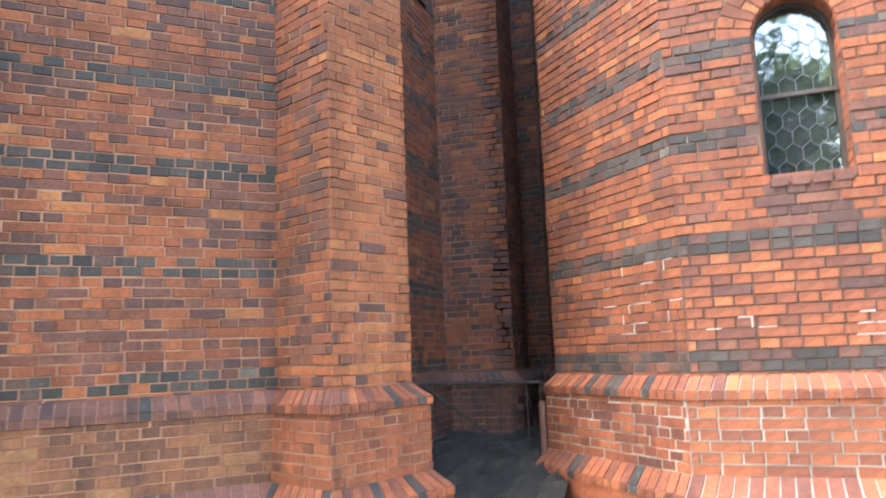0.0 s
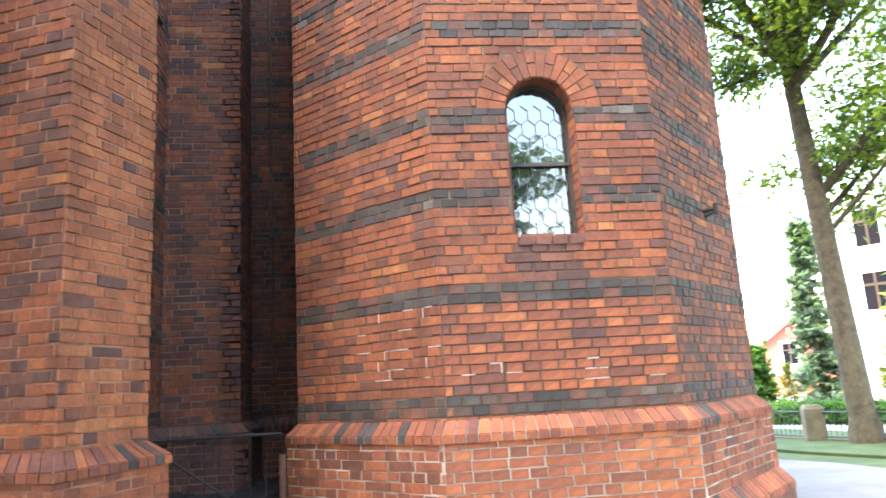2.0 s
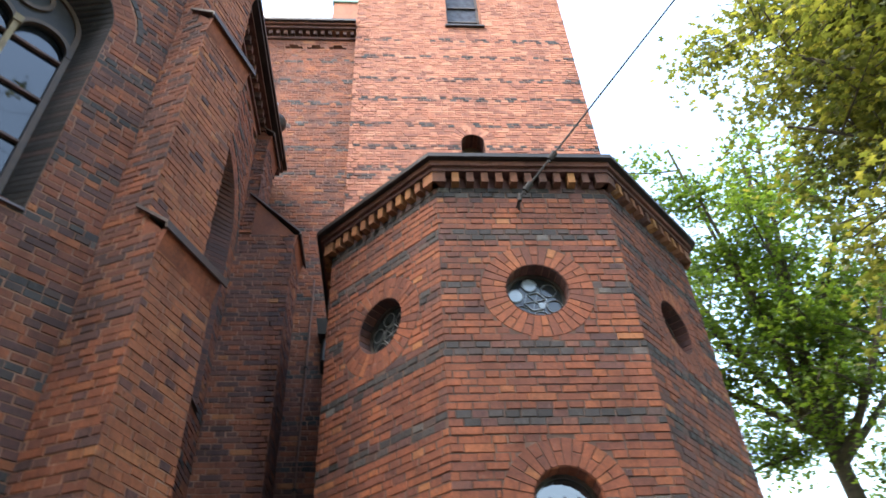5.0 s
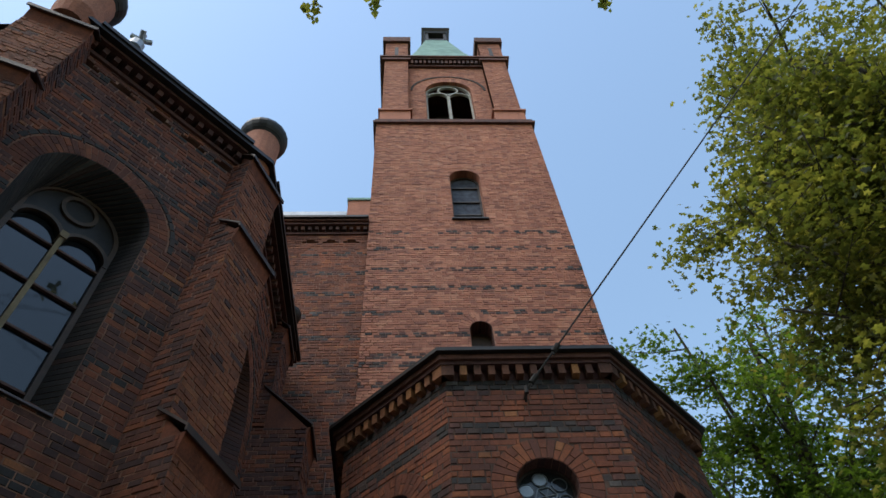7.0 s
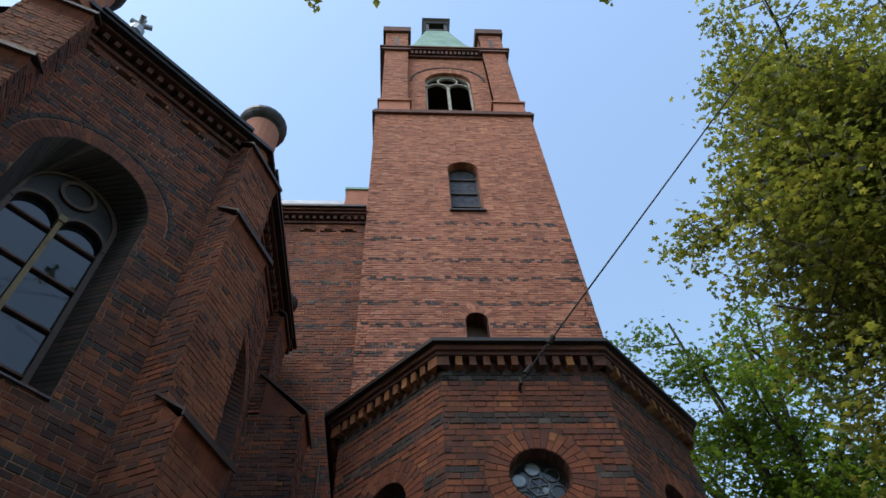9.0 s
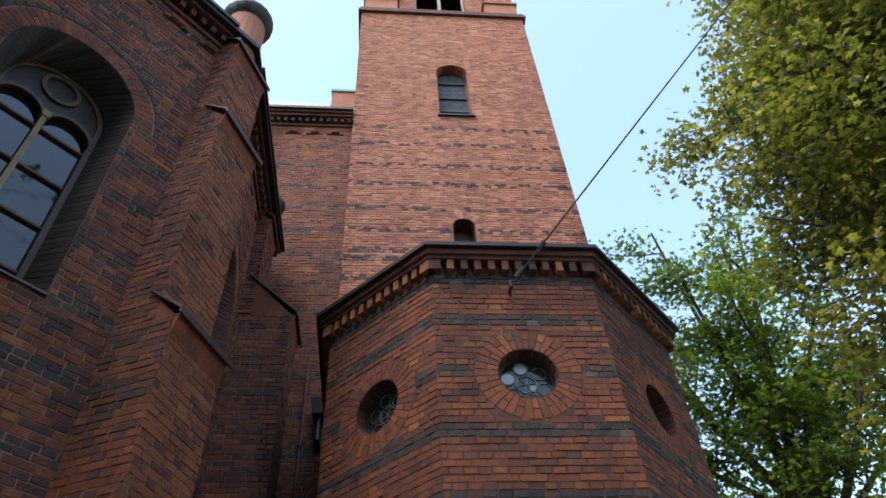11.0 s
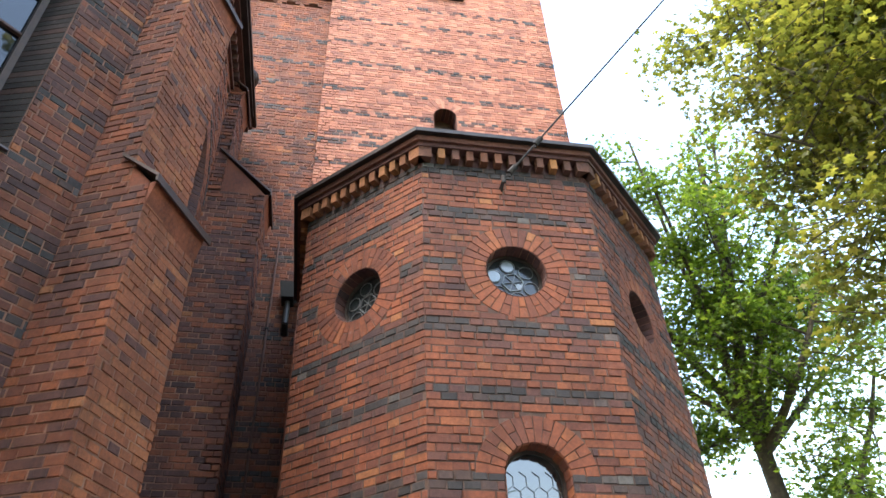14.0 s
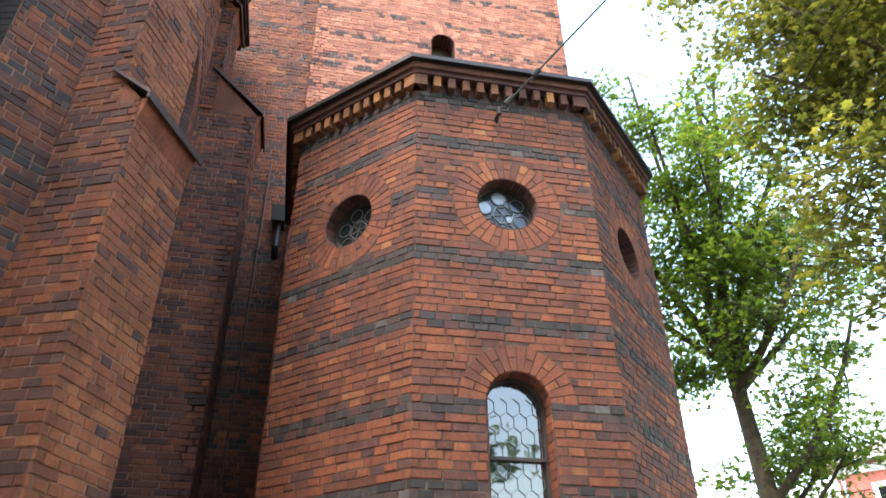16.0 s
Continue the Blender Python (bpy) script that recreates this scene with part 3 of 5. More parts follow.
def octagon():
    def near_skip(s0, s1, z):
        return ZB - C < z < ZB + 12 * C

    for i in range(8):
        o, span = V[i], V[(i + 1) % 8] - V[i]
        W = float(np.linalg.norm(span))
        U = span / W
        if i in (3, 4, 5):
            link("wall_face", core(o, U, W, GROUND, 7.1), mortar, annex)
            continue
        holes = []
        if i in (0, 1, 7):
            holes.append(Round(W / 2 if i else 0.94, 5.545, 0.31, 0.25))
        if i == 0:
            holes.append(OCT_HOLE)
        # right face: extra brown bricks paint the tree shade along with soot
        odd = chance(0.4 if i == 1 else 0.07)
        brown = (lambda u, z: (0.62 < u < 1.22 and 2.03 < z < 2.385) or odd(u, z)) if i == 0 else odd
        wall = face(annex, "wall_face", o, U, W, 0.9, 6.95, holes, OB, brown, skip=near_skip if i == 0 else None, m0=T8, m1=T8, backing=mortar_dark)
        plinth(annex, o, U, W, T8, T8, skip=(lambda a, b, z: True) if i == 0 else None, pale=True)
        N = np.array((U[1], -U[0], 0.0))
        for h in holes:
            link("reveal", reveal(Pile(), o, U, h, 0.2, 0 if isinstance(h, Arch) else 2), [brick_red, brick_dark, brick_brown, mortar], wall, kind="stuff")
            if isinstance(h, Arch):
                leaded(annex, o, U, h, 0.17, 0.115, 3.03)
            else:
                leaded(annex, o, U, h, 0.17, 0.14, None, ((h.uc + 0.2 * math.cos(2.81), h.zc - 0.02 + 0.2 * math.sin(2.81), 0.07), (h.uc + 0.2 * math.cos(1.77), h.zc - 0.02 + 0.2 * math.sin(1.77), 0.07), (h.uc + 0.06, h.zc - 0.07, 0.035)) if i == 0 else ())
        if i == 0:
            p = Pile()
            for k in range(4):
                u0 = 0.655 + k * 0.138
                p.brick([o + U * u0 + UP * 2.315 - N * 0.001, o + U * (u0 + 0.126) + UP * 2.315, o + U * (u0 + 0.126) + UP * 2.383, o + U * u0 + UP * 2.383], N, 0.02, 0.006)
            p.box(o + U * 0.64 - N * 0.17 + UP * 2.36, U * 0.56, N * 0.17, UP * 0.028)
            link("window_sill", p, brick_brown, wall, "dark stained brick sill")
        # cornice: dentils, corner blocks, moulding and roof edge
        blocks = []
        n = 10
        for k in range(n):
            u = W * (k + 0.5) / n * 0.86 + W * 0.07
            e = Pile()
            e.brick([o + U * (u - 0.04) + UP * 6.955 + N * 0.0, o + U * (u + 0.04) + UP * 6.955, o + U * (u + 0.04) + UP * 7.105, o + U * (u - 0.04) + UP * 7.105], N, 0.1 + RNG.uniform(-0.004, 0.004), 0.003)
            blocks.append(e)
        for s in (0, 1):
            q = o + U * (W * s)
            a, b = (q - U * 0.1 * T8, q + U * 0.1) if s == 0 else (q - U * 0.1, q + U * 0.1 * T8)
            e = Pile()
            blocks.append(e)
            e.prism([a + N * 0.1 + UP * 6.955, a - N * 0.02 + UP * 6.955, b - N * 0.02 + UP * 6.955, b + N * 0.1 + UP * 6.955][::-1], [a + N * 0.1 + UP * 7.105, a - N * 0.02 + UP * 7.105, b - N * 0.02 + UP * 7.105, b + N * 0.1 + UP * 7.105][::-1])
        c = Pile()
        core(o + UP * 0 - U * 0, U, W, 6.94, 7.12, pile=c)
        for d, za, zb, mi in ((0.115, 7.105, 7.16, 0), (0.15, 7.16, 7.235, 0)):
            q0, q1 = o + N * d - U * d * T8, o + N * d + U * (W + d * T8)
            r0, r1 = o - N * 0.2 + U * 0.2 * T8, o - N * 0.2 + U * (W - 0.2 * T8)
            c.prism([q0 + UP * za, q1 + UP * za, r1 + UP * za, r0 + UP * za], [q0 + UP * zb, q1 + UP * zb, r1 + UP * zb, r0 + UP * zb], mi)
        cor = link("cornice", c, brick_brown, annex, "sooty brick cornice moulding")
        for e in blocks:
            link("dentil", e, brick_orange_piece, cor, "orange brick dentil")
    S = 1.87
    apex = v3(S / 2, S * (1 + 2 * R2) / 2, 8.3)
    r = Pile()
    cen = v3(S / 2, S * (1 + 2 * R2) / 2, 0)
    k = 1 + 0.215 / (S * (1 + 2 * R2) / 2)
    ring = [cen + (q - cen) * k for q in V]
    for i in range(8):
        a, b = ring[i], ring[(i + 1) % 8]
        r.quad([a + UP * 7.29, b + UP * 7.29, apex])
        r.quad([a + UP * 7.235, b + UP * 7.235, b + UP * 7.29, a + UP * 7.29])
    r.quad([q + UP * 7.235 for q in ring][::-1])
    link("roof", r, sheet_dark, annex, "low dark sheet metal roof with a sharp eave")
    return annex


brick_orange_piece = brick_mat("brick_orange_piece", [(0.0, (0.08, 0.032, 0.022)), (0.35, (0.2, 0.07, 0.03)), (0.7, (0.32, 0.12, 0.042)), (1.0, (0.42, 0.18, 0.055))], True, soot=0.3)
octagon()


def bracket(parent, at, N, length, name="iron_bracket"):
    p = Pile()
    p.bar(at - N * 0.03, at + N * length, 0.018)
    p.bar(at + N * length + UP * 0.05, at + N * length - UP * 0.05, 0.022)
    p.bar(at + N * length * 0.2 - UP * 0.06, at + N * length - UP * 0.01, 0.012)
    return link(name, p, iron, parent, "small black iron wall bracket")


def repointing():
    rng = random.Random(12)
    for o, U, u0, u1, z0, z1, n in ((V[7], v3(R2, -R2), 0.75, 1.6, 1.35, 1.95, 24), (V[0], v3(1, 0), 0.1, 1.7, 1.25, 1.45, 9)):
        N = np.array((U[1], -U[0], 0.0))
        p = Pile()
        for _ in range(n):
            k = math.floor((rng.uniform(z0, z1) - ZB) / C)
            u, w, z = rng.uniform(u0, u1), rng.uniform(0.06, 0.2), ZB + k * C
            if rng.random() < 0.35:
                p.brick([o + U * u + UP * z, o + U * (u + 0.012) + UP * z, o + U * (u + 0.012) + UP * (z + C), o + U * u + UP * (z + C)], N, 0.0085, 0.001)
            else:
                p.brick([o + U * u + UP * (z - 0.006), o + U * (u + w) + UP * (z - 0.005), o + U * (u + w) + UP * (z + 0.006), o + U * u + UP * (z + 0.005)], N, 0.0085, 0.001)
        link("repointing", p, mortar_white, annex, "smeared white repointing mortar", "stuff")


mortar_white = plain("mortar_white", [(0.3, (0.2, 0.14, 0.11)), (0.7, (0.4, 0.36, 0.33))], 9, 0.95)
repointing()
bracket(annex, v3(0.87, 0, 6.65), v3(0, -1, 0), 0.16)
bracket(annex, v3(W + 1.0 * R2, 1.0 * R2, 2.72), v3(R2, -R2, 0), 0.12)
adopt(annex)


def cable():
    p = Pile()
    a, b = v3(0.87, -0.16, 6.65), v3(7.75, -3.07, 15.06)
    p.bar(a, b, 0.011, 6)
    ob = tagged(link("overhead_cable", p, iron), "thin black overhead cable strained from an iron wall bracket", "cable")
    for t in (0.0, 1.2):
        q = Pile()
        c = a + (b - a) / np.linalg.norm(b - a) * (0.1 + t * 0.4)
        q.bar(c, c + (b - a) * 0.01, 0.035, 8)
        q.bar(c + UP * 0.05, c - UP * 0.05, 0.012)
        link("strain_insulator", q, iron, ob, "dark strain insulator clamp")


cable()

brick_brown_piece = brick_mat("brick_brown_piece", BROWN, True)

# ---- choir apse with its buttresses ----
X2 = -2.8
PA, PB = v3(-5.04, -2.65), v3(X2, -0.41)
D1 = v3(R2, R2)
L1 = float(np.linalg.norm(PB - PA))
PC = v3(X2, 3.8)
choir = thing("choir_apse", (-6.0, 3.0, GROUND), "polygonal red brick church choir with round-arched windows and stepped buttresses", "church choir")


def tracery_window(parent, o, U, hole):
    """Two round-headed lights under a dark tympanum, deep in a splayed opening."""
    d = 0.5
    N = np.array((U[1], -U[0], 0.0))
    inner = Arch(hole.uc, hole.sill + 0.05, hole.hw - 0.17, hole.spring, 0.0)
    win = link("window", strip(Pile(), o, U, inner.outline(0.06), 0.06, d - 0.08, 0.1, closed=True), wood_brown, parent, "tall church window with stone mullion and brown frame")
    link("pane", sheet(Pile(), o, U, inner.outline(0.06, 0.01), d, 0.008), glass_church, win, "dark glass that mirrors the sky")
    m0, m1, w2 = inner.sill, hole.spring - 0.33, inner.hw / 2
    p = Pile()
    strip(p, o, U, [(hole.uc, m0 + 0.16), (hole.uc, m1 + 0.1)], 0.055, d - 0.12, 0.12)
    strip(p, o, U, [(hole.uc, m0), (hole.uc, m0 + 0.18)], 0.1, d - 0.14, 0.14)
    strip(p, o, U, [(hole.uc, m1 + 0.02), (hole.uc, m1 + 0.12)], 0.09, d - 0.14, 0.14)
    link("mullion", p, stone, win, "ochre stone mullion with a moulded foot")
    t = Pile()
    k = 28
    P = lambda u, z, e: o + U * u + UP * z - N * e

    def head(u):
        c = hole.uc + (w2 if u > hole.uc else -w2)
        return m1 + math.sqrt(max(0.0, (w2 - 0.025) ** 2 - (u - c) ** 2))
    for n in range(k):
        a, b = hole.uc - inner.hw + 2 * inner.hw * n / k, hole.uc - inner.hw + 2 * inner.hw * (n + 1) / k
        top = [inner.spring + math.sqrt(max(0.0, inner.hw ** 2 - (u - hole.uc) ** 2)) for u in (a, b)]
        e = (a + b) / 2
        ha, hb = head(a * 0.98 + e * 0.02), head(b * 0.98 + e * 0.02)
        t.prism([P(a, ha, d - 0.05), P(b, hb, d - 0.05), P(b, hb, d - 0.005), P(a, ha, d - 0.005)], [P(a, top[0], d - 0.05), P(b, top[1], d - 0.05), P(b, top[1], d - 0.005), P(a, top[0], d - 0.005)])
    tymp = link("tympanum", t, sheet_dark, win, "dark blind tympanum over the lights")
    weld(tymp.data)
    for sgn in (-1, 1):
        q = Pile()
        strip(q, o, U, [(hole.uc + sgn * w2 + w2 * math.cos(a), m1 + w2 * math.sin(a)) for a in np.linspace(0, math.pi, 15)], 0.05, d - 0.09, 0.05)
        link("light_arch", q, wood_brown, win, "dark moulded arch of a light")
    rc, zc = inner.hw * 0.36, m1 + w2 + inner.hw * 0.62
    q = Pile()
    strip(q, o, U, [(hole.uc + rc * math.cos(a), zc + rc * math.sin(a)) for a in np.linspace(0, 2 * math.pi, 25)], 0.05, d - 0.085, 0.04)
    link("tracery_ring", q, wood_brown, win, "dark tracery ring")
    z = inner.sill + 0.4
    while z < m1 + 0.1:
        b = Pile()
        strip(b, o, U, [(hole.uc - inner.hw, z), (hole.uc + inner.hw, z)], 0.028, d - 0.04, 0.04)
        link("saddle_bar", b, rust, win, "rusty iron saddle bar")
        z += 0.62
    s = Pile()
    a = o + U * (hole.uc - hole.hw) + UP * (hole.sill - 0.03)
    s.prism([a + N * 0.04, a + U * 2 * hole.hw + N * 0.04, a + U * 2 * hole.hw - N * d, a - N * d], [a + N * 0.03 + UP * 0.03, a + U * 2 * hole.hw + N * 0.03 + UP * 0.03, a + U * 2 * hole.hw - N * d + UP * 0.1, a - N * d + UP * 0.1])
    link("sill", s, sheet_brown, win, "sooty sloping sill")
    return win


def eave(parent, o, U, L, z0, ext0, ext1):
    """Corbelled brick eave: dentils, a moulding and the metal roof edge."""
    N = np.array((U[1], -U[0], 0.0))
    p = Pile()
    for d, a, b in ((0.05, 0.0, 0.08), (0.2, 0.22, 0.3), (0.26, 0.3, 0.36)):
        p.prism(
            [o - N * 0.1 + UP * (z0 + a), o + N * d - U * ext0 * d + UP * (z0 + a), o + N * d + U * (L + ext1 * d) + UP * (z0 + a), o + U * L - N * 0.1 + UP * (z0 + a)],
            [o - N * 0.1 + UP * (z0 + b), o + N * d - U * ext0 * d + UP * (z0 + b), o + N * d + U * (L + ext1 * d) + UP * (z0 + b), o + U * L - N * 0.1 + UP * (z0 + b)])
    cor = link("eave_cornice", p, brick_brown, parent, "dark corbelled brick eave")
    n = int(L / 0.17)
    for i in range(n):
        u = (i + 0.5) * L / n
        q = Pile()
        q.brick([o + U * (u - 0.042) + UP * (z0 + 0.08), o + U * (u + 0.042) + UP * (z0 + 0.08), o + U * (u + 0.042) + UP * (z0 + 0.22), o + U * (u - 0.042) + UP * (z0 + 0.22)], N, 0.13, 0.003)
        link("dentil", q, brick_brown_piece, cor)
    k = Pile()
    g = 0.33
    k.prism([o - N * 0.1 + UP * (z0 + 0.36), o + N * g - U * ext0 * g + UP * (z0 + 0.36), o + N * g + U * (L + ext1 * g) + UP * (z0 + 0.36), o + U * L - N * 0.1 + UP * (z0 + 0.36)],
            [o - N * 0.1 + UP * (z0 + 0.44), o + N * g - U * ext0 * g + UP * (z0 + 0.44), o + N * g + U * (L + ext1 * g) + UP * (z0 + 0.44), o + U * L - N * 0.1 + UP * (z0 + 0.44)])
    link("gutter", k, sheet_dark, cor, "dark sheet metal gutter edge")


def metal_cap(p, o, U, w, dfront, z_front, dback, z_back, over=0.05, thick=0.035):
    """A sloping cap on a buttress: o, U: its front left corner and way along the front."""
    N = np.array((U[1], -U[0], 0.0))
    q = lambda u, d, z: o + U * u + N * d + UP * z
    a = [q(-over, over + dfront, z_front), q(w + over, over + dfront, z_front), q(w + over, dback - 0.12, z_back + 0.1), q(-over, dback - 0.12, z_back + 0.1)]
    p.prism(a, [x + UP * thick for x in a])
    e = [a[0] - UP * 0.04, a[1] - UP * 0.04, a[1] - N * 0.02 - UP * 0.04, a[0] - N * 0.02 - UP * 0.04]
    p.prism(e, [x + UP * 0.05 for x in e])


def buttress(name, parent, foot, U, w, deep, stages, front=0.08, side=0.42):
    """A stepped buttress. foot: middle of its root on the wall; U along its front; stages: (top, depth)."""
    N = np.array((U[1], -U[0], 0.0))
    b = parent
    z0 = 0.9
    for i, (z1, d) in enumerate(stages):
        o = foot + N * d - U * w / 2
        # fronts in the brighter brick, which paints the light they catch
        wall = face(b, "buttress_front", o, U, w, z0, z1, brown=chance(front), thick=0.2, mats=[brick_even_lit, brick_dark, brick_brown, mortar] if front < 0.5 else None)
        if i == 0:
            plinth(b, o, U, w, 1.0, 1.0, browned=front > 0.5)
        for s in (0, 1):
            if s == 0:
                so, sU = o - N * (d + 0.3), N
            else:
                so, sU = o + U * w, -N
            # a larger share of brown bricks paints the shade of the side faces
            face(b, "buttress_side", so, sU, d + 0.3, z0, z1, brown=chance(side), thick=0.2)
            if i == 0:
                plinth(b, so, sU, d + 0.3, 0.0 if s == 0 else 1.0, 1.0 if s == 0 else 0.0, browned=front > 0.5)
        nd = stages[i + 1][1] if i + 1 < len(stages) else 0.0
        rise = (d - nd) * 1.1
        k = Pile()
        top = [o + UP * z1, o + U * w + UP * z1, o + U * w - N * (d - nd) + UP * (z1 + rise), o - N * (d - nd) + UP * (z1 + rise)]
        k.quad(top)
        k.quad([top[0], top[3], top[3] - UP * rise])
        k.quad([top[1], top[1] - N * (d - nd), top[2]])
        link("weathering", k, brick_red, b, "sloping brickwork under the cap")
        g = Pile()
        g.prism([o - N * 0.01 + UP * (z1 - 0.3), o + U * w - N * 0.01 + UP * (z1 - 0.3), o + U * w - N * 0.1 + UP * (z1 - 0.3), o - N * 0.1 + UP * (z1 - 0.3)],
                [o + N * 0.06 + UP * z1, o + U * w + N * 0.06 + UP * z1, o + U * w - N * 0.1 + UP * z1, o - N * 0.1 + UP * z1])
        link("corbel", g, brick_plinth, b, "red brick corbel under the cap")
        m = Pile()
        metal_cap(m, o, U, w, 0.05, z1 + 0.0, -(d - nd), z1 + rise + 0.03)
        link("cap", m, sheet_brown, b, "dark sheet metal cap")
        z0 = z1
    return b


def turret(parent, at, r=0.31, z0=11.55):
    ring = lambda rr, z, n=20: [at + v3(rr * math.cos(i * 2 * math.pi / n), rr * math.sin(i * 2 * math.pi / n), z) for i in range(n)]
    p = Pile()
    p.prism(ring(r * 0.8, z0 - 0.5), ring(r, z0 - 0.2))
    p.prism(ring(r, z0 - 0.2), ring(r, z0 + 0.62))
    t = link("pinnacle", p, brick_tower, parent, "round brick pinnacle")
    c = Pile()
    for ra, rb, za, zb in ((0.0, 0.03, 0.56, 0.6), (0.03, 0.07, 0.62, 0.68), (0.07, 0.1, 0.68, 0.75), (0.1, 0.1, 0.75, 0.82), (0.1, -0.08, 0.82, 0.93), (-0.08, -0.22, 0.93, 1.02)):
        c.prism(ring(r + ra, z0 + za, 20), ring(r + rb, z0 + zb, 20))
    link("cap", c, sheet_dark, t, "dark corbelled round cap")
    f = Pile()
    f.prism(ring(0.11, z0 + 0.98), ring(0.03, z0 + 1.3))
    f.prism(ring(0.045, z0 + 1.3), ring(0.04, z0 + 1.37))
    link("finial", f, zinc, t, "small pale zinc cone")


def apse():
    big = Arch(1.5, 5.54, 0.72, 8.26, 0.26)
    worn = lambda z: min(0.6, 0.12 + 0.05 * max(0.0, z - 3.5))
    vents = [Step(0.45 + 0.57 * i, 124) for i in range(5)]
    face(choir, "wall_face", PA, D1, L1, 0.9, 11.0, [big] + vents, BANDS, chance(0.45), thick=0.6, fade=worn)
    plinth(choir, PA, D1, L1, cap=2)
    side = Arch(1.84, 5.54, 0.88, 8.28, 0.26)
    U2 = v3(0, 1)
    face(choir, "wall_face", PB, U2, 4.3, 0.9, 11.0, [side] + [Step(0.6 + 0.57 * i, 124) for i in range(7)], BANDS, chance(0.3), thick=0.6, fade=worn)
    plinth(choir, PB, U2, 4.3, browned=True)
    for o, U, h in ((PA, D1, big), (PB, U2, side)):
        link("reveal", reveal(Pile(), o, U, h, 0.5, 1 if h is big else 2, 0.16), MASON, choir, kind="stuff")
        ring = Pile()
        arch_ring(ring, o, U, Arch(h.uc, h.sill, h.hw, h.spring), 0, 0.012, 0.27, 0.34, 0.14)
        link("arch_band", ring, brick_dark, choir, "arc of dark bricks over the window arch", "stuff")
        tracery_window(choir, o, U, h)
    o0 = v3(-9.0, -2.65)
    link("wall_face", core(o0, v3(1, 0), 3.96, GROUND, 11.0), brick_brown, choir)
    link("wall_face", core(v3(-9.0, 3.8), v3(0, -1), 6.45, GROUND, 11.0), brick_brown, choir)
    eave(choir, PA + D1 * 0.28, D1, L1 - 0.56, 10.92, 0.0, 0.0)
    eave(choir, PB + U2 * 0.28, U2, 3.9, 10.92, 0.0, 0.0)
    for s, e, u in ((PA, PB, D1), (PB, PC, U2)):
        k = Pile()
        N = np.array((u[1], -u[0], 0.0))
        L = float(np.linalg.norm(e - s)) - (0.0 if e is PB else 0.35)
        a0, a1 = s + N * 0.3 - u * 0.12, s + N * 0.3 + u * (L + (0.12 if e is PB else 0))
        k.prism([a0 + UP * 11.2, a1 + UP * 11.2, a1 - N * 0.5 + UP * 11.2, a0 - N * 0.5 + UP * 11.2], [a0 + UP * 11.29, a1 + UP * 11.29, a1 - N * 0.5 + UP * 11.29, a0 - N * 0.5 + UP * 11.29])
        link("gutter", k, sheet_dark, choir, "dark metal gutter")
        f = Pile()
        f.prism([a0 + UP * 11.29 - N * 0.02, a1 + UP * 11.29 - N * 0.02, a1 - N * 0.12 + UP * 11.29, a0 - N * 0.12 + UP * 11.29], [a0 + UP * 11.37 - N * 0.05, a1 + UP * 11.37 - N * 0.05, a1 - N * 0.12 + UP * 11.37, a0 - N * 0.12 + UP * 11.37])
        link("flashing", f, zinc, choir, "pale zinc flashing")
    r = Pile()
    top = v3(-5.75, -1.0, 14.7)
    back = v3(-5.75, 3.9, 14.7)
    poly = [v3(-9.0, -2.65), PA, PB, PC + v3(0, 0)]
    for a, b in zip(poly, poly[1:]):
        r.quad([a + UP * 11.3, b + UP * 11.3, top])
    r.quad([PC + UP * 11.3, back, top])
    r.quad([v3(-9.0, 3.8, 11.3), v3(-9.0, -2.65, 11.3), top, back])
    link("roof", r, slate, choir, "slate roof")
    f = Pile()
    f.bar(top, top + UP * 0.5, 0.05)
    f.bar(top + UP * 0.42, top + UP * 0.66, 0.15, 10)
    f.bar(top + UP * 0.66, top + UP * 1.2, 0.045)
    for a in range(4):
        d = v3(math.cos(a * math.pi / 2 + 0.4), math.sin(a * math.pi / 2 + 0.4))
        f.bar(top + UP * 0.9, top + UP * 0.98 + d * 0.2, 0.06)
    link("roof_finial", f, zinc, choir, "pale metal flower finial on the roof")


apse()
BU = v3(0.383, 0.924)
BN = v3(0.924, -0.383)
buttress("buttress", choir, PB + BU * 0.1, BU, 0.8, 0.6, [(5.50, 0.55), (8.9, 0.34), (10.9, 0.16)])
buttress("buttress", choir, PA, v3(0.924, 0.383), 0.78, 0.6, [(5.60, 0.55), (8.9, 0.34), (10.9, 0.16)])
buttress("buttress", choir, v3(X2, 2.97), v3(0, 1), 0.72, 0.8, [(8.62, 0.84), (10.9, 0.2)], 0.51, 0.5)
turret(choir, PB - BN * 0.06)
turret(choir, PA + v3(0.02, -0.05))
turret(choir, v3(X2 + 0.06, 3.2), 0.15, 11.2)
adopt(choir)

# ---- nave wall between choir and tower ----
nave = thing("nave_wall", (-5.0, 4.0, GROUND), "high red brick nave wall with dark bands and a dentil cornice", "church wall")


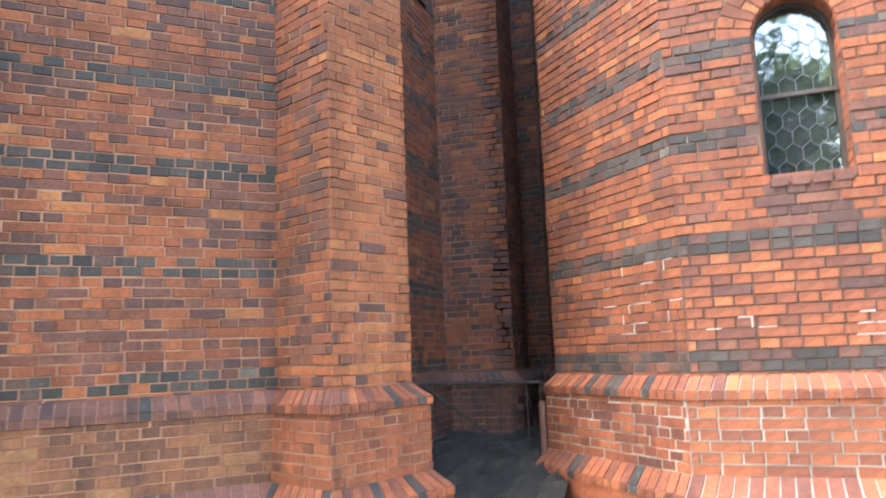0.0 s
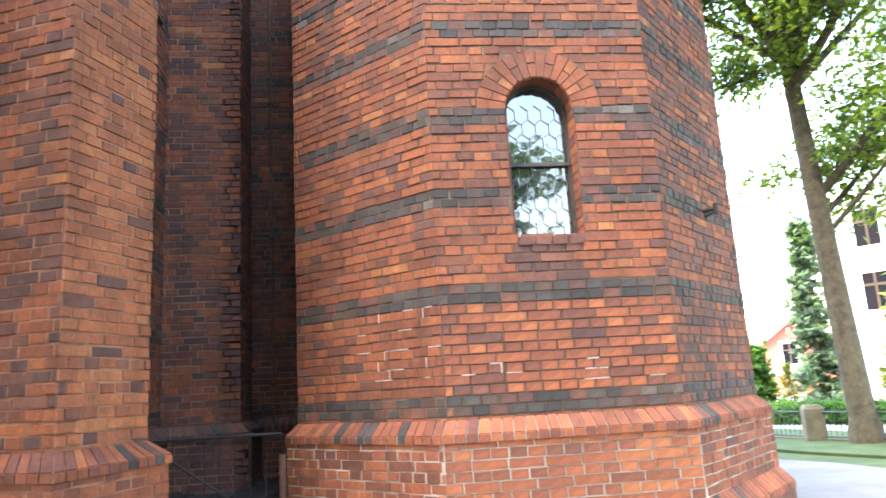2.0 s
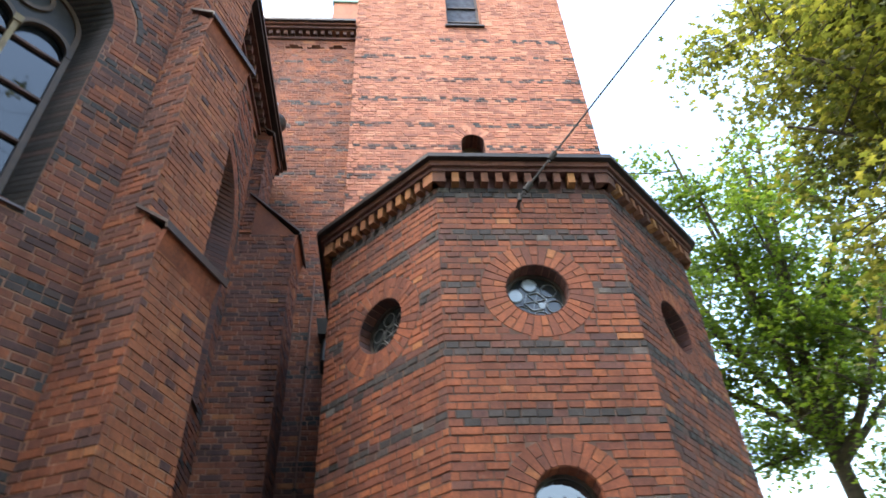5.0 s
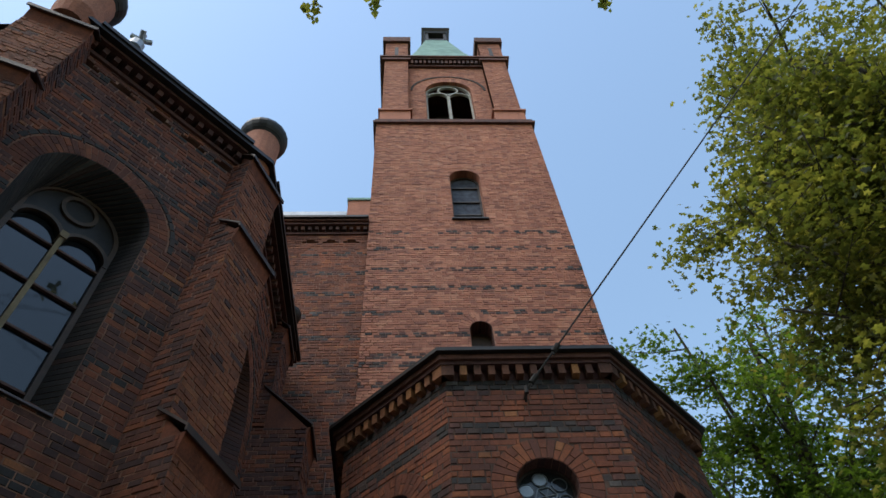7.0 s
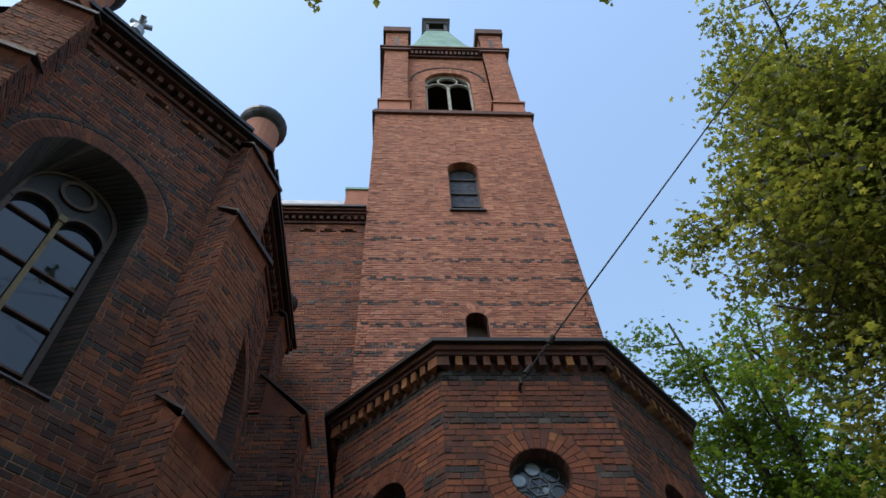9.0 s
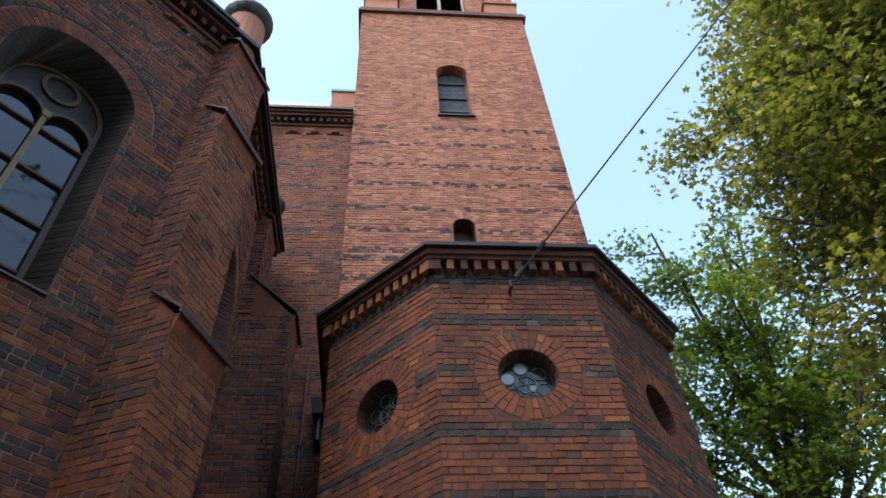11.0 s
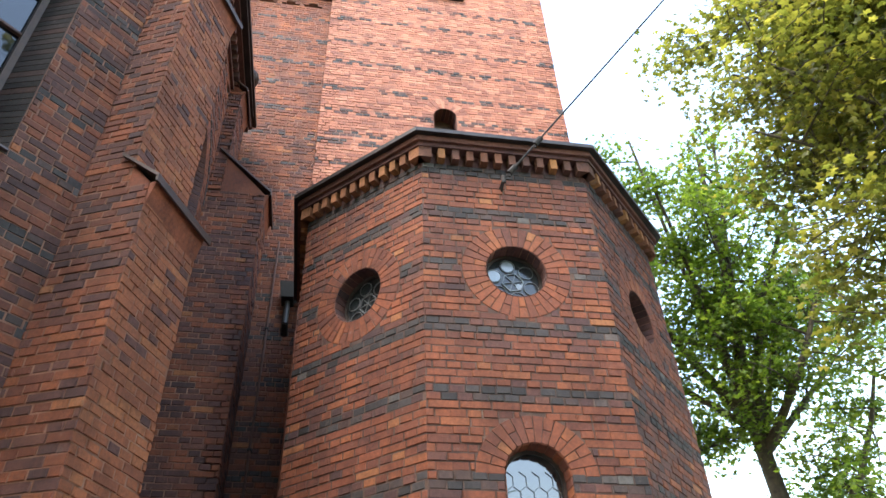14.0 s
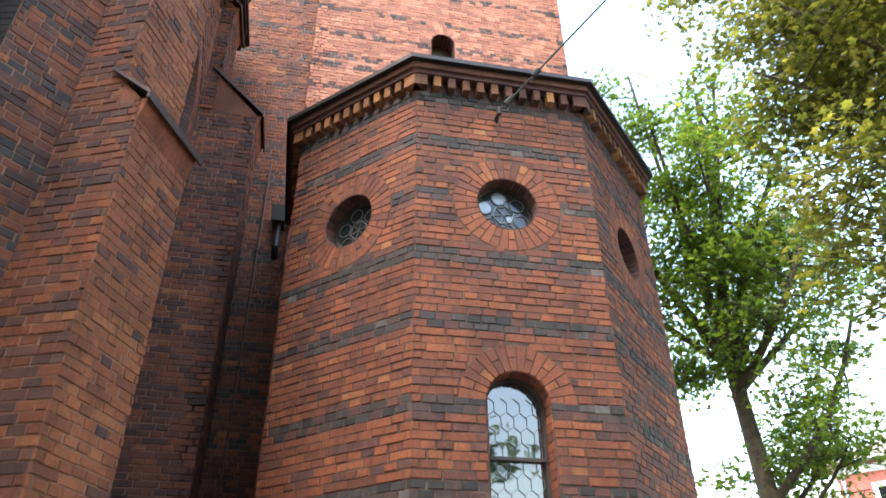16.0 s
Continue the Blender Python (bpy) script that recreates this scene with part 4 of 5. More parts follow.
def nave_part():
    o, U = v3(-12.0, 4.0), v3(1, 0)
    link("wall_face", core(o, U, 9.0, GROUND, 16.0), brick_brown, nave)
    # brown bricks grow fewer with height
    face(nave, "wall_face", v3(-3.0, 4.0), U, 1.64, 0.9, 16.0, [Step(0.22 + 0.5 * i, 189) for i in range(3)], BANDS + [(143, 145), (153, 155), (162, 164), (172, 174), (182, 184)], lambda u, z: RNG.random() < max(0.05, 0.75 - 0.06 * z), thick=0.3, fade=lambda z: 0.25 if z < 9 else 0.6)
    plinth(nave, v3(-3.0, 4.0), U, 1.64, browned=True)
    face(nave, "wall_face", v3(-4.6, 4.0), U, 1.6, 10.5, 16.0, (), BANDS + [(143, 145), (153, 155), (162, 164), (172, 174)], thick=0.3)
    eave(nave, v3(-6.0, 4.0), U, 4.63, 16.0, 0.0, 0.0)
    z = Pile()
    z.box(v3(-12, 3.78, 16.44), U * 10.05, v3(0, 0.4), UP * 0.34)
    link("flashing", z, zinc, nave, "pale zinc flashing along the eave")
    b = Pile()
    b.box(v3(-1.95, 3.86, 16.2), U * 0.62, v3(0, 0.6), UP * 1.25)
    link("parapet_block", b, brick_tower, nave, "brick parapet block beside the tower")
    c = Pile()
    c.box(v3(-1.98, 3.82, 17.45), U * 0.66, v3(0, 0.66), UP * 0.09)
    link("coping", c, copper, nave, "green copper coping")
    r = Pile()
    r.quad([v3(-12, 3.8, 16.5), v3(-1.95, 3.8, 16.5), v3(-1.95, 8, 19.5), v3(-12, 8, 19.5)])
    link("roof", r, slate, nave, "slate nave roof")


nave_part()
adopt(nave)


def downpipe(x, y, z0, z1, r, label):
    p = Pile()
    p.bar(v3(x, y, z0), v3(x, y, z1), r, 10)
    ob = tagged(link("downpipe", p, rust, smooth=False), label, "downpipe")
    for z in np.arange(z0 + 0.8, z1, 1.9):
        q = Pile()
        q.box(v3(x - r * 1.5, y - r * 1.5, z), v3(r * 3, 0), v3(0, r * 3 + 0.06), UP * 0.03)
        link("pipe_clip", q, iron, ob)
    return ob


downpipe(-2.17, 3.9, 0.3, 9.2, 0.045, "rusty brown downpipe fixed to the wall in the recess")
downpipe(-1.79, 3.94, 0.6, 8.8, 0.018, "thin reddish lightning rod pipe on the wall")
hopper = Pile()
hopper.prism([v3(-1.62, 3.68, 7.55), v3(-1.44, 3.68, 7.55), v3(-1.44, 3.97, 7.55), v3(-1.62, 3.97, 7.55)], [v3(-1.66, 3.62, 7.8), v3(-1.4, 3.62, 7.8), v3(-1.4, 3.97, 7.8), v3(-1.66, 3.97, 7.8)])
hopper.bar(v3(-1.53, 3.84, 7.15), v3(-1.53, 3.84, 7.6), 0.05, 10)
hopper.bar(v3(-1.53, 3.84, 7.17), v3(-1.53, 4.0, 7.05), 0.05, 10)
tagged(link("rain_hopper", hopper, sheet_dark), "black rain water hopper with a short outlet on the wall", "rain hopper")

# ---- bell tower ----
tower = thing("bell_tower", (1.14, 6.3, GROUND), "tall square red brick bell tower with green copper roof", "church tower")


SPIRE = [(2.2, 28.7), (1.55, 30.6), (1.12, 32.8), (0.52, 36.4)]


def bell_tower():
    x0, x1, y, top = -1.36, 3.64, 3.8, 22.1
    U, L = v3(1, 0), 5.0
    o = v3(x0, y)
    vent = Arch(1.10 - x0, 11.2, 0.23, 12.2, 0.24)
    win = Arch(1.21 - x0, 16.42, 0.42, 18.6, 0.0)
    dark = [(k * 10 + int(k % 2 == 0), k * 10 + 2 + int(k % 2 == 0)) for k in range(13, 20)] + BANDS
    T = [brick_tower, brick_dark, brick_brown, mortar_tower]
    face(tower, "wall_face", o, U, L, 6.5, top, [vent, win], dark, mats=T, backing=mortar_tower, thick=0.4, fade=lambda z: 0.6 if z < 14 else 0.8)
    for oo, uu in ((v3(x1, y), v3(0, 1)), (v3(x1, y + L), v3(-1, 0)), (v3(x0, y + L), v3(0, -1))):
        link("wall_face", core(oo, uu, L, GROUND, top, thick=0.3), brick_tower, tower)
    link("wall_face", core(o + v3(0, 0.01), U, L, GROUND, 6.5), brick_tower, tower)
    for h in (vent, win):
        link("reveal", reveal(Pile(), o, U, h, 0.34, 2 if h is vent else 0), T, tower)
    bb = Pile()
    sheet(bb, o, U, vent.outline(0.06, -0.01), 0.36, 0.03)
    link("vent_shutter", bb, wood_brown, tower, "dark louvred vent opening")
    w = link("window", strip(Pile(), o, U, win.outline(0.07, 0.03), 0.06, 0.24, 0.06, closed=True), frame_dark, tower, "arched tower window with grey panes")
    link("pane", sheet(Pile(), o, U, win.outline(0.07, 0.02), 0.28, 0.01), glass_tower, w)
    for z in (17.0, 17.65, 18.4):
        link("crossbar", strip(Pile(), o, U, [(win.uc - 0.42, z), (win.uc + 0.42, z)], 0.05, 0.23, 0.05), frame_dark, w)
    s = Pile()
    s.box(v3(0.74, y - 0.07, 16.36), v3(0.94, 0), v3(0, 0.4), UP * 0.06)
    link("sill", s, sheet_dark, w)
    # belfry stage
    b = Pile()
    b.box(v3(x0 - 0.1, y - 0.1, top), v3(5.2, 0), v3(0, 5.2), UP * 0.12)
    b.box(v3(x0 - 0.05, y - 0.05, top + 0.12), v3(5.1, 0), v3(0, 5.1), UP * 0.2)
    link("string_course", b, brick_brown, tower, "dark projecting string course")
    bx0, bx1, by = x0 + 0.2, x1 - 0.2, y + 0.18
    bl = bx1 - bx0
    bw = Arch(bl / 2, 22.95, 0.83, 25.8, 0.24)
    rec = v3(bx0, by + 0.16)
    face(tower, "belfry_face", rec, U, bl, top + 0.3, 28.3, [bw], (), mats=T, backing=mortar_tower, thick=0.3, headers=False)
    link("reveal", reveal(Pile(), rec, U, bw, 0.24, 0), T, tower)
    ring = Pile()
    arch_ring(ring, rec, U, Arch(bw.uc, 0, 1.15, 25.75), 0, 0.03, 0.15, 0.24, 0.16)
    link("hood_mould", ring, brick_dark, tower, "arched hood mould of dark bricks")
    for oo, uu in ((v3(bx1, by), v3(0, 1)), (v3(bx1, by + bl), v3(-1, 0)), (v3(bx0, by + bl), v3(0, -1))):
        link("belfry_face", core(oo, uu, bl, top + 0.3, 28.3, thick=0.3), brick_tower, tower)
    lo = Pile()
    sheet(lo, rec, U, bw.outline(0.1, -0.01), 1.4, 0.03)
    bwin = link("window", lo, frame_dark, tower, "belfry opening with white tracery, dark behind")
    t = Pile()
    strip(t, rec, U, bw.outline(0.08, 0.04), 0.06, 0.14, 0.1)
    strip(t, rec, U, [(bw.uc, 22.95), (bw.uc, 25.5)], 0.1, 0.12, 0.12)
    for s in (-1, 1):
        strip(t, rec, U, [(bw.uc + s * 0.4 + 0.4 * math.cos(a), 25.45 + 0.42 * math.sin(a)) for a in np.linspace(0, math.pi, 13)], 0.05, 0.14, 0.1)
    strip(t, rec, U, [(bw.uc + 0.36 * math.cos(a), 26.1 + 0.34 * math.sin(a)) for a in np.linspace(0, 2 * math.pi, 21)], 0.06, 0.13, 0.1)
    link("tracery", t, stone_pale, bwin, "pale stone tracery")
    for sx in (0, 1):
        for sy in (0, 1):
            pw = 0.9
            px, py = (bx0 - 0.06 if sx == 0 else bx1 + 0.06 - pw), (by - 0.06 if sy == 0 else by + bl + 0.06 - pw)
            q = Pile()
            q.box(v3(px - 0.06, py - 0.06, top + 0.3), v3(pw + 0.12, 0), v3(0, pw + 0.12), UP * 0.9)
            q.box(v3(px - 0.12, py - 0.12, 23.28), v3(pw + 0.24, 0), v3(0, pw + 0.24), UP * 0.1)
            pier = link("corner_pier", q, brick_tower, tower, "brick corner pier of the belfry")
            if sy == 0:
                face(pier, "pier_face", v3(px, py), U, pw, 23.38, 30.3, (), (), mats=T, backing=mortar_tower, thick=0.2)
                face(pier, "pier_face", v3(px + pw, py), v3(0, 1), pw, 23.38, 30.3, (), (), mats=T, backing=mortar_tower, thick=0.2)
                link("pier_face", core(v3(px, py + pw), v3(0, -1), pw, 23.3, 30.3), brick_tower, pier)
            else:
                g = Pile()
                g.box(v3(px, py, 23.3), v3(pw, 0), v3(0, pw), UP * 7.0)
                link("pier_face", g, brick_tower, pier)
            c = Pile()
            n = Pile()
            n.box(v3(px - 0.1, py - 0.1, 28.2), v3(pw + 0.2, 0), v3(0, pw + 0.2), UP * 0.14)
            link("pier_band", n, brick_brown, pier)
            c.box(v3(px - 0.12, py - 0.12, 30.3), v3(pw + 0.24, 0), v3(0, pw + 0.24), UP * 0.5)
            link("coping", c, brick_brown, pier, "dark coping")
            k = Pile()
            k.box(v3(px + pw * 0.3, py + pw * 0.3, 30.8), v3(pw * 0.4, 0), v3(0, pw * 0.4), UP * 0.6)
            link("coping_block", k, brick_brown, pier)
            d = Pile()
            d.box(v3(px + pw * 0.42, py - 0.012, 28.9), v3(pw * 0.16, 0), v3(0, 0.03), UP * 0.9)
            link("slit", d, frame_dark, pier)
    e = Pile()
    for d, a, h in ((0.05, 28.0, 0.12), (0.2, 28.42, 0.1), (0.26, 28.52, 0.1)):
        e.box(v3(bx0 - d, by + 0.1 - d, a), v3(bl + 2 * d, 0), v3(0, bl + 2 * d - 0.2), UP * h)
    for k in range(16):
        e.box(v3(bx0 + 0.95 + k * (bl - 1.9) / 16, by - 0.04, 28.12), v3(0.1, 0), v3(0, 0.3), UP * 0.3)
    link("belfry_cornice", e, brick_brown, tower, "dentilled brick cornice")
    c = v3((bx0 + bx1) / 2, by + bl / 2)
    sq = lambda r, z: [c + v3(sx * r, sy * r, z) for sx, sy in ((-1, -1), (1, -1), (1, 1), (-1, 1))]
    r = Pile()
    r.prism(sq(bl / 2 + 0.1, 28.62), sq(bl / 2 + 0.02, 28.7))
    for (ra, za), (rb, zb) in zip(SPIRE, SPIRE[1:]):
        r.prism(sq(ra, za), sq(rb, zb))
    link("roof", r, copper, tower, "green copper pyramid roof")
    ln = Pile()
    for sx in (-1, 1):
        for sy in (-1, 1):
            ln.box(c + v3(sx * 0.45 - 0.07, sy * 0.45 - 0.07, 36.4), v3(0.14, 0), v3(0, 0.14), UP * 1.2)
    for r0, r1, za, zb in ((0.55, 0.55, 36.35, 36.5), (0.55, 0.6, 37.45, 37.6), (0.6, 0.72, 37.6, 37.75), (0.66, 0.1, 37.75, 38.5)):
        ln.prism(sq(r0, za), sq(r1, zb))
    link("lantern", ln, sheet_dark, tower, "small open roof lantern")
    f = Pile()
    f.bar(c + UP * 38.4, c + UP * 39.5, 0.06)
    f.bar(c + UP * 39.0 - v3(0.3, 0), c + UP * 39.0 + v3(0.3, 0), 0.05)
    f.bar(c + UP * 38.7, c + UP * 38.85, 0.18, 8)
    link("finial", f, copper, tower, "copper finial cross")


bell_tower()
adopt(tower)

# ---- trees and far things ----
def limb(p, a, b, r0, r1, sides=7, bend=0.0, rng=None):
    """A tapered limb in four bent pieces; returns its points."""
    pts = []
    side = v3(*(rng.uniform(-1, 1) for _ in range(3)))
    for t in (0, 0.25, 0.5, 0.75, 1.0):
        pts.append(a + (b - a) * t + side * bend * math.sin(math.pi * t))
    d = (b - a) / np.linalg.norm(b - a)
    x = np.cross(d, v3(0.3, 0.9, 0.1))
    x /= np.linalg.norm(x)
    y = np.cross(d, x)
    n = len(p.v)
    for i, c in enumerate(pts):
        r = r0 + (r1 - r0) * i / 4
        p.v.extend(tuple(c + (x * math.cos(k * 2 * math.pi / sides) + y * math.sin(k * 2 * math.pi / sides)) * r) for k in range(sides))
    for i in range(4):
        for k in range(sides):
            l = (k + 1) % sides
            p.f.append((n + i * sides + k, n + i * sides + l, n + (i + 1) * sides + l, n + (i + 1) * sides + k))
            p.m.append(0)
    return pts


def leaves(centres, per, spread, size, seed):
    """Many small folded leaves, each two quads, round the centres."""
    g = np.random.RandomState(seed)
    c = np.repeat(np.array(centres), per, axis=0)
    n = len(c)
    pos = c + g.normal(size=(n, 3)) * spread * np.array((1, 1, 0.62))
    ax = g.normal(size=(n, 3)) * np.array((1, 1, 0.45))
    ax /= np.linalg.norm(ax, axis=1)[:, None]
    sd = np.cross(ax, g.normal(size=(n, 3)) * 0.45 + np.array((0, 0, 1.0)))
    sd /= np.linalg.norm(sd, axis=1)[:, None]
    nr = np.cross(ax, sd)
    s = size * g.uniform(0.6, 1.35, (n, 1))
    tip, root = pos + ax * s, pos - ax * s * 0.6
    l, r = pos + sd * s * 0.62 + nr * s * 0.18, pos - sd * s * 0.62 + nr * s * 0.18
    v = np.stack([root, l, tip, r], 1).reshape(-1, 3)
    f = [f for i in range(0, 4 * n, 4) for f in ((i, i + 1, i + 2), (i, i + 2, i + 3))]
    return v, f


def lobed_leaves(centres, per, spread, size, seed):
    """Five-lobed leaves, each a drooping star of ten small triangles."""
    g = np.random.RandomState(seed)
    c = np.repeat(np.array(centres), per, axis=0)
    n = len(c)
    pos = c + g.normal(size=(n, 3)) * spread * np.array((1, 1, 0.5))
    up = g.normal(size=(n, 3)) * 0.55 + np.array((0, -0.25, 0.9))
    up /= np.linalg.norm(up, axis=1)[:, None]
    ax = np.cross(up, g.normal(size=(n, 3)))
    ax /= np.linalg.norm(ax, axis=1)[:, None]
    sd = np.cross(up, ax)
    s = size * g.uniform(0.65, 1.3, (n, 1))
    rows = [pos]
    for k in range(11):
        a = math.radians(-150 + 30 * k)
        r = (0.52 if k % 2 == 0 else (0.62, 0.92, 1.0, 0.92, 0.62)[k // 2])
        rows.append(pos + (ax * math.cos(a) + sd * math.sin(a)) * s * r - up * s * 0.22 * r)
    v = np.stack(rows, 1).reshape(-1, 3)
    f = [(i, i + k, i + k + 1) for i in range(0, 12 * n, 12) for k in range(1, 11)]
    return v, f


def leaf_object(parent, centres, per, spread, size, mt, seed, name="crown", label="crown of many small leaves", shape=leaves):
    v, f = shape(centres, per, spread, size, seed)
    me = bpy.data.meshes.new(name)
    me.from_pydata(v.tolist(), [], f)
    me.materials.append(mt)
    ob = new(name, me)
    ob.parent = parent
    return tagged(ob, label, kind="stuff")


def tree(at, fork, boughs, mt, seed, label, r=0.3, leafsize=0.12, per=42, spread=0.45, subs=7, twigs=5, reach=1.7, shape=leaves):
    rng = random.Random(seed)
    root = thing("tree", tuple(at), label, "tree")
    p = Pile()
    limb(p, at - UP * 0.1, at + UP * 0.6, r * 1.4, r * 0.98, 14, 0, rng)
    limb(p, at + UP * 0.3, fork, r, r * 0.62, 14, 0.15, rng)
    link("trunk", p, bark, root, "grey-brown trunk", smooth=True)
    centres = []
    q = Pile()
    for start, tip, rad in boughs:
        s = at + (fork - at) * start
        pts = limb(q, s, tip, rad * 0.75, rad * 0.25, 8, 0.35, rng)
        for k in range(subs):
            f = 0.3 + 0.7 * (k + rng.random() * 0.6) / subs
            a = pts[0] + (pts[-1] - pts[0]) * min(1, f)
            i = min(3, int(f * 4))
            a = pts[i] + (pts[i + 1] - pts[i]) * (f * 4 - i) if f < 1 else pts[-1]
            d = v3(rng.uniform(-1, 1), rng.uniform(-1, 1), rng.uniform(-0.45, 0.75)) * reach
            b = a + d
            limb(q, a, b, rad * 0.22, rad * 0.07, 5, 0.15, rng)
            for _ in range(twigs):
                t = rng.uniform(0.35, 1.1)
                c = a + (b - a) * t
                e = c + v3(rng.uniform(-1, 1), rng.uniform(-1, 1), rng.uniform(-0.6, 0.5)) * 0.75
                q.bar(c, e, 0.012, 4)
                centres += [tuple(e), tuple((c + e) / 2)]
    link("branch", q, bark, root, "forking branches", smooth=True)
    leaf_object(root, centres, per, spread, leafsize, mt, seed, shape=shape)
    adopt(root)
    return root


G = GROUND
tree(v3(8.7, 7.5, G), v3(8.45, 7.7, 7.8), [
    (0.98, v3(6.4, 8.4, 12.6), 0.19), (1.0, v3(8.6, 6.6, 15.0), 0.2), (0.97, v3(5.2, 8.6, 10.2), 0.13), (0.9, v3(9.8, 6.0, 10.0), 0.15),
    (0.98, v3(7.4, 9.6, 14.2), 0.16), (0.6, v3(10.9, 6.4, 8.6), 0.14), (0.99, v3(6.9, 6.4, 13.4), 0.15), (1.0, v3(9.4, 8.6, 13.0), 0.15), (0.85, v3(10.4, 8.4, 11.2), 0.13),
    (1.0, v3(6.2, 8.6, 7.1), 0.08), (0.55, v3(10.4, 7.4, 6.2), 0.09), (0.5, v3(9.6, 6.2, 5.6), 0.07), (0.9, v3(11.4, 7.0, 12.2), 0.13), (0.9, v3(12.0, 8.2, 10.2), 0.13), (0.95, v3(10.8, 6.0, 13.8), 0.14), (0.9, v3(12.2, 8.6, 13.2), 0.13), (1.0, v3(9.8, 7.2, 16.5), 0.14), (0.98, v3(7.2, 7.4, 16.2), 0.13)],
    leaf_green, 11, "tall broad-leaved tree with a light green crown", r=0.25, leafsize=0.088, per=25, spread=0.28, shape=lobed_leaves)
tree(v3(11.5, -1.5, G), v3(11.2, -1.0, 7.0), [
    (0.98, v3(7.0, 0.6, 13.5), 0.17), (1.0, v3(7.4, -0.8, 15.4), 0.18), (0.95, v3(6.3, 1.6, 11.4), 0.14), (0.95, v3(7.8, 2.6, 13.4), 0.15),
    (0.9, v3(8.8, 0.8, 11.0), 0.14), (1.0, v3(8.4, 1.0, 16.5), 0.17), (0.97, v3(7.2, -1.6, 13.4), 0.14), (0.9, v3(11.5, 2.0, 12.5), 0.14), (1.0, v3(9.4, -1.5, 15.5), 0.14), (0.97, v3(7.4, 0.2, 15.0), 0.14), (0.9, v3(7.0, 2.4, 10.2), 0.12), (0.9, v3(8.4, 3.2, 11.2), 0.13), (0.95, v3(6.6, 1.0, 12.6), 0.12), (0.95, v3(9.6, 2.6, 12.8), 0.12), (0.9, v3(6.9, 0.2, 14.2), 0.1), (0.95, v3(6.6, 0.8, 13.0), 0.1), (0.95, v3(6.4, 0.9, 11.8), 0.1), (0.95, v3(7.4, -0.3, 14.6), 0.1), (0.95, v3(6.6, 1.8, 12.4), 0.1)] + [
    (0.9, v3(5.2 + 0.275 * (z - 8.7), y, z), 0.09) for z, y in ((9.6, 1.2), (10.6, 0.6), (11.6, 1.6), (12.6, 0.6), (13.6, 1.4), (14.8, 0.6), (16.0, 1.2), (17.4, 0.6), (18.8, 1.4), (20.0, 0.8))] + [
    (0.7, v3(6.3, 1.0, 6.6), 0.06), (0.8, v3(6.0, 0.6, 7.6), 0.06), (0.65, v3(6.9, 0.8, 5.9), 0.06), (0.8, v3(6.8, 1.0, 7.4), 0.07), (0.75, v3(7.4, 0.6, 6.4), 0.06), (1.0, v3(9.2, 1.0, 19.5), 0.12), (1.0, v3(10.6, 0.4, 18.5), 0.12)],
    leaf_olive, 23, "broad-leaved tree with a yellowish olive crown over the path", r=0.32, leafsize=0.088, per=22, spread=0.28, subs=10, reach=1.5, shape=lobed_leaves)
# trees across the path, mirrored in the windows
for k, (x, y, h) in enumerate(((-6.8, -11.6, 20), (-3.5, -12.5, 22), (5.6, -16.0, 7.0), (12.5, -10.5, 20), (-15.0, -5.0, 18), (0.2, -14.0, 13))):
    rr = random.Random(40 + k)
    tips = [(rr.uniform(0.5, 1.0), v3(x + 4.4 * math.cos(a) * rr.uniform(0.5, 1), y + 3.6 * math.sin(a) * rr.uniform(0.5, 1), rr.uniform(0.14, 1.0) * h), 0.16) for a in np.linspace(0, 6.2, 15)]
    tree(v3(x, y, G), v3(x + 0.3, y, h * 0.42), tips, leaf_green if k % 2 else leaf_olive, 60 + k, "large leafy tree across the path", r=0.34, leafsize=0.24, per=12, spread=0.6, reach=2.1)


def overhead_twigs():
    root = thing("hanging_twig", (-1.0, -3.0, 11.5), "leafy twig ends hanging down over the path", "twig")
    p = Pile()
    ends = [v3(-1.62, -3.1, 10.5), v3(-0.8, -3.1, 10.95), v3(2.35, -3.1, 11.1)]
    limb(p, v3(-3.25, -12.5, 9.4), v3(-0.2, -5.6, 12.2), 0.1, 0.03, 6, 0.2, random.Random(2))
    for e in ends:
        p.bar(v3(-0.2, -5.6, 12.2), e, 0.008, 5)
    link("stem", p, bark, root)
    leaf_object(root, [tuple(e + v3(0, 0, k * 0.08)) for e in ends for k in range(3)], 7, 0.07, 0.07, leaf_olive, 91, "foliage", "few leaves")
    adopt(root)


overhead_twigs()


def conifer(at, h, r, mt, seed, label, size=0.16, n=620):
    rng = random.Random(seed)
    root = thing("spruce", tuple(at), label, "conifer")
    p = Pile()
    limb(p, at, at + UP * h, 0.14, 0.03, 7, 0.0, rng)
    link("trunk", p, bark, root)
    cs = []
    b = Pile()
    for k in range(int(h * 3.2)):
        z = 0.5 + (h - 0.6) * k / (h * 3.2)
        for j in range(6):
            a = rng.uniform(0, 2 * math.pi)
            L = r * (1 - z / h) * rng.uniform(0.6, 1.1) + 0.12
            e = at + v3(L * math.cos(a), L * math.sin(a), z - L * 0.25)
            b.bar(at + UP * z, e, 0.012, 4)
            cs += [tuple(at + UP * z + (e - at - UP * z) * t) for t in (0.35, 0.65, 0.95)]
    link("branch", b, bark, root)
    leaf_object(root, cs, 14, 0.13, size, mt, seed, "needles", "dense needle sprays")
    adopt(root)


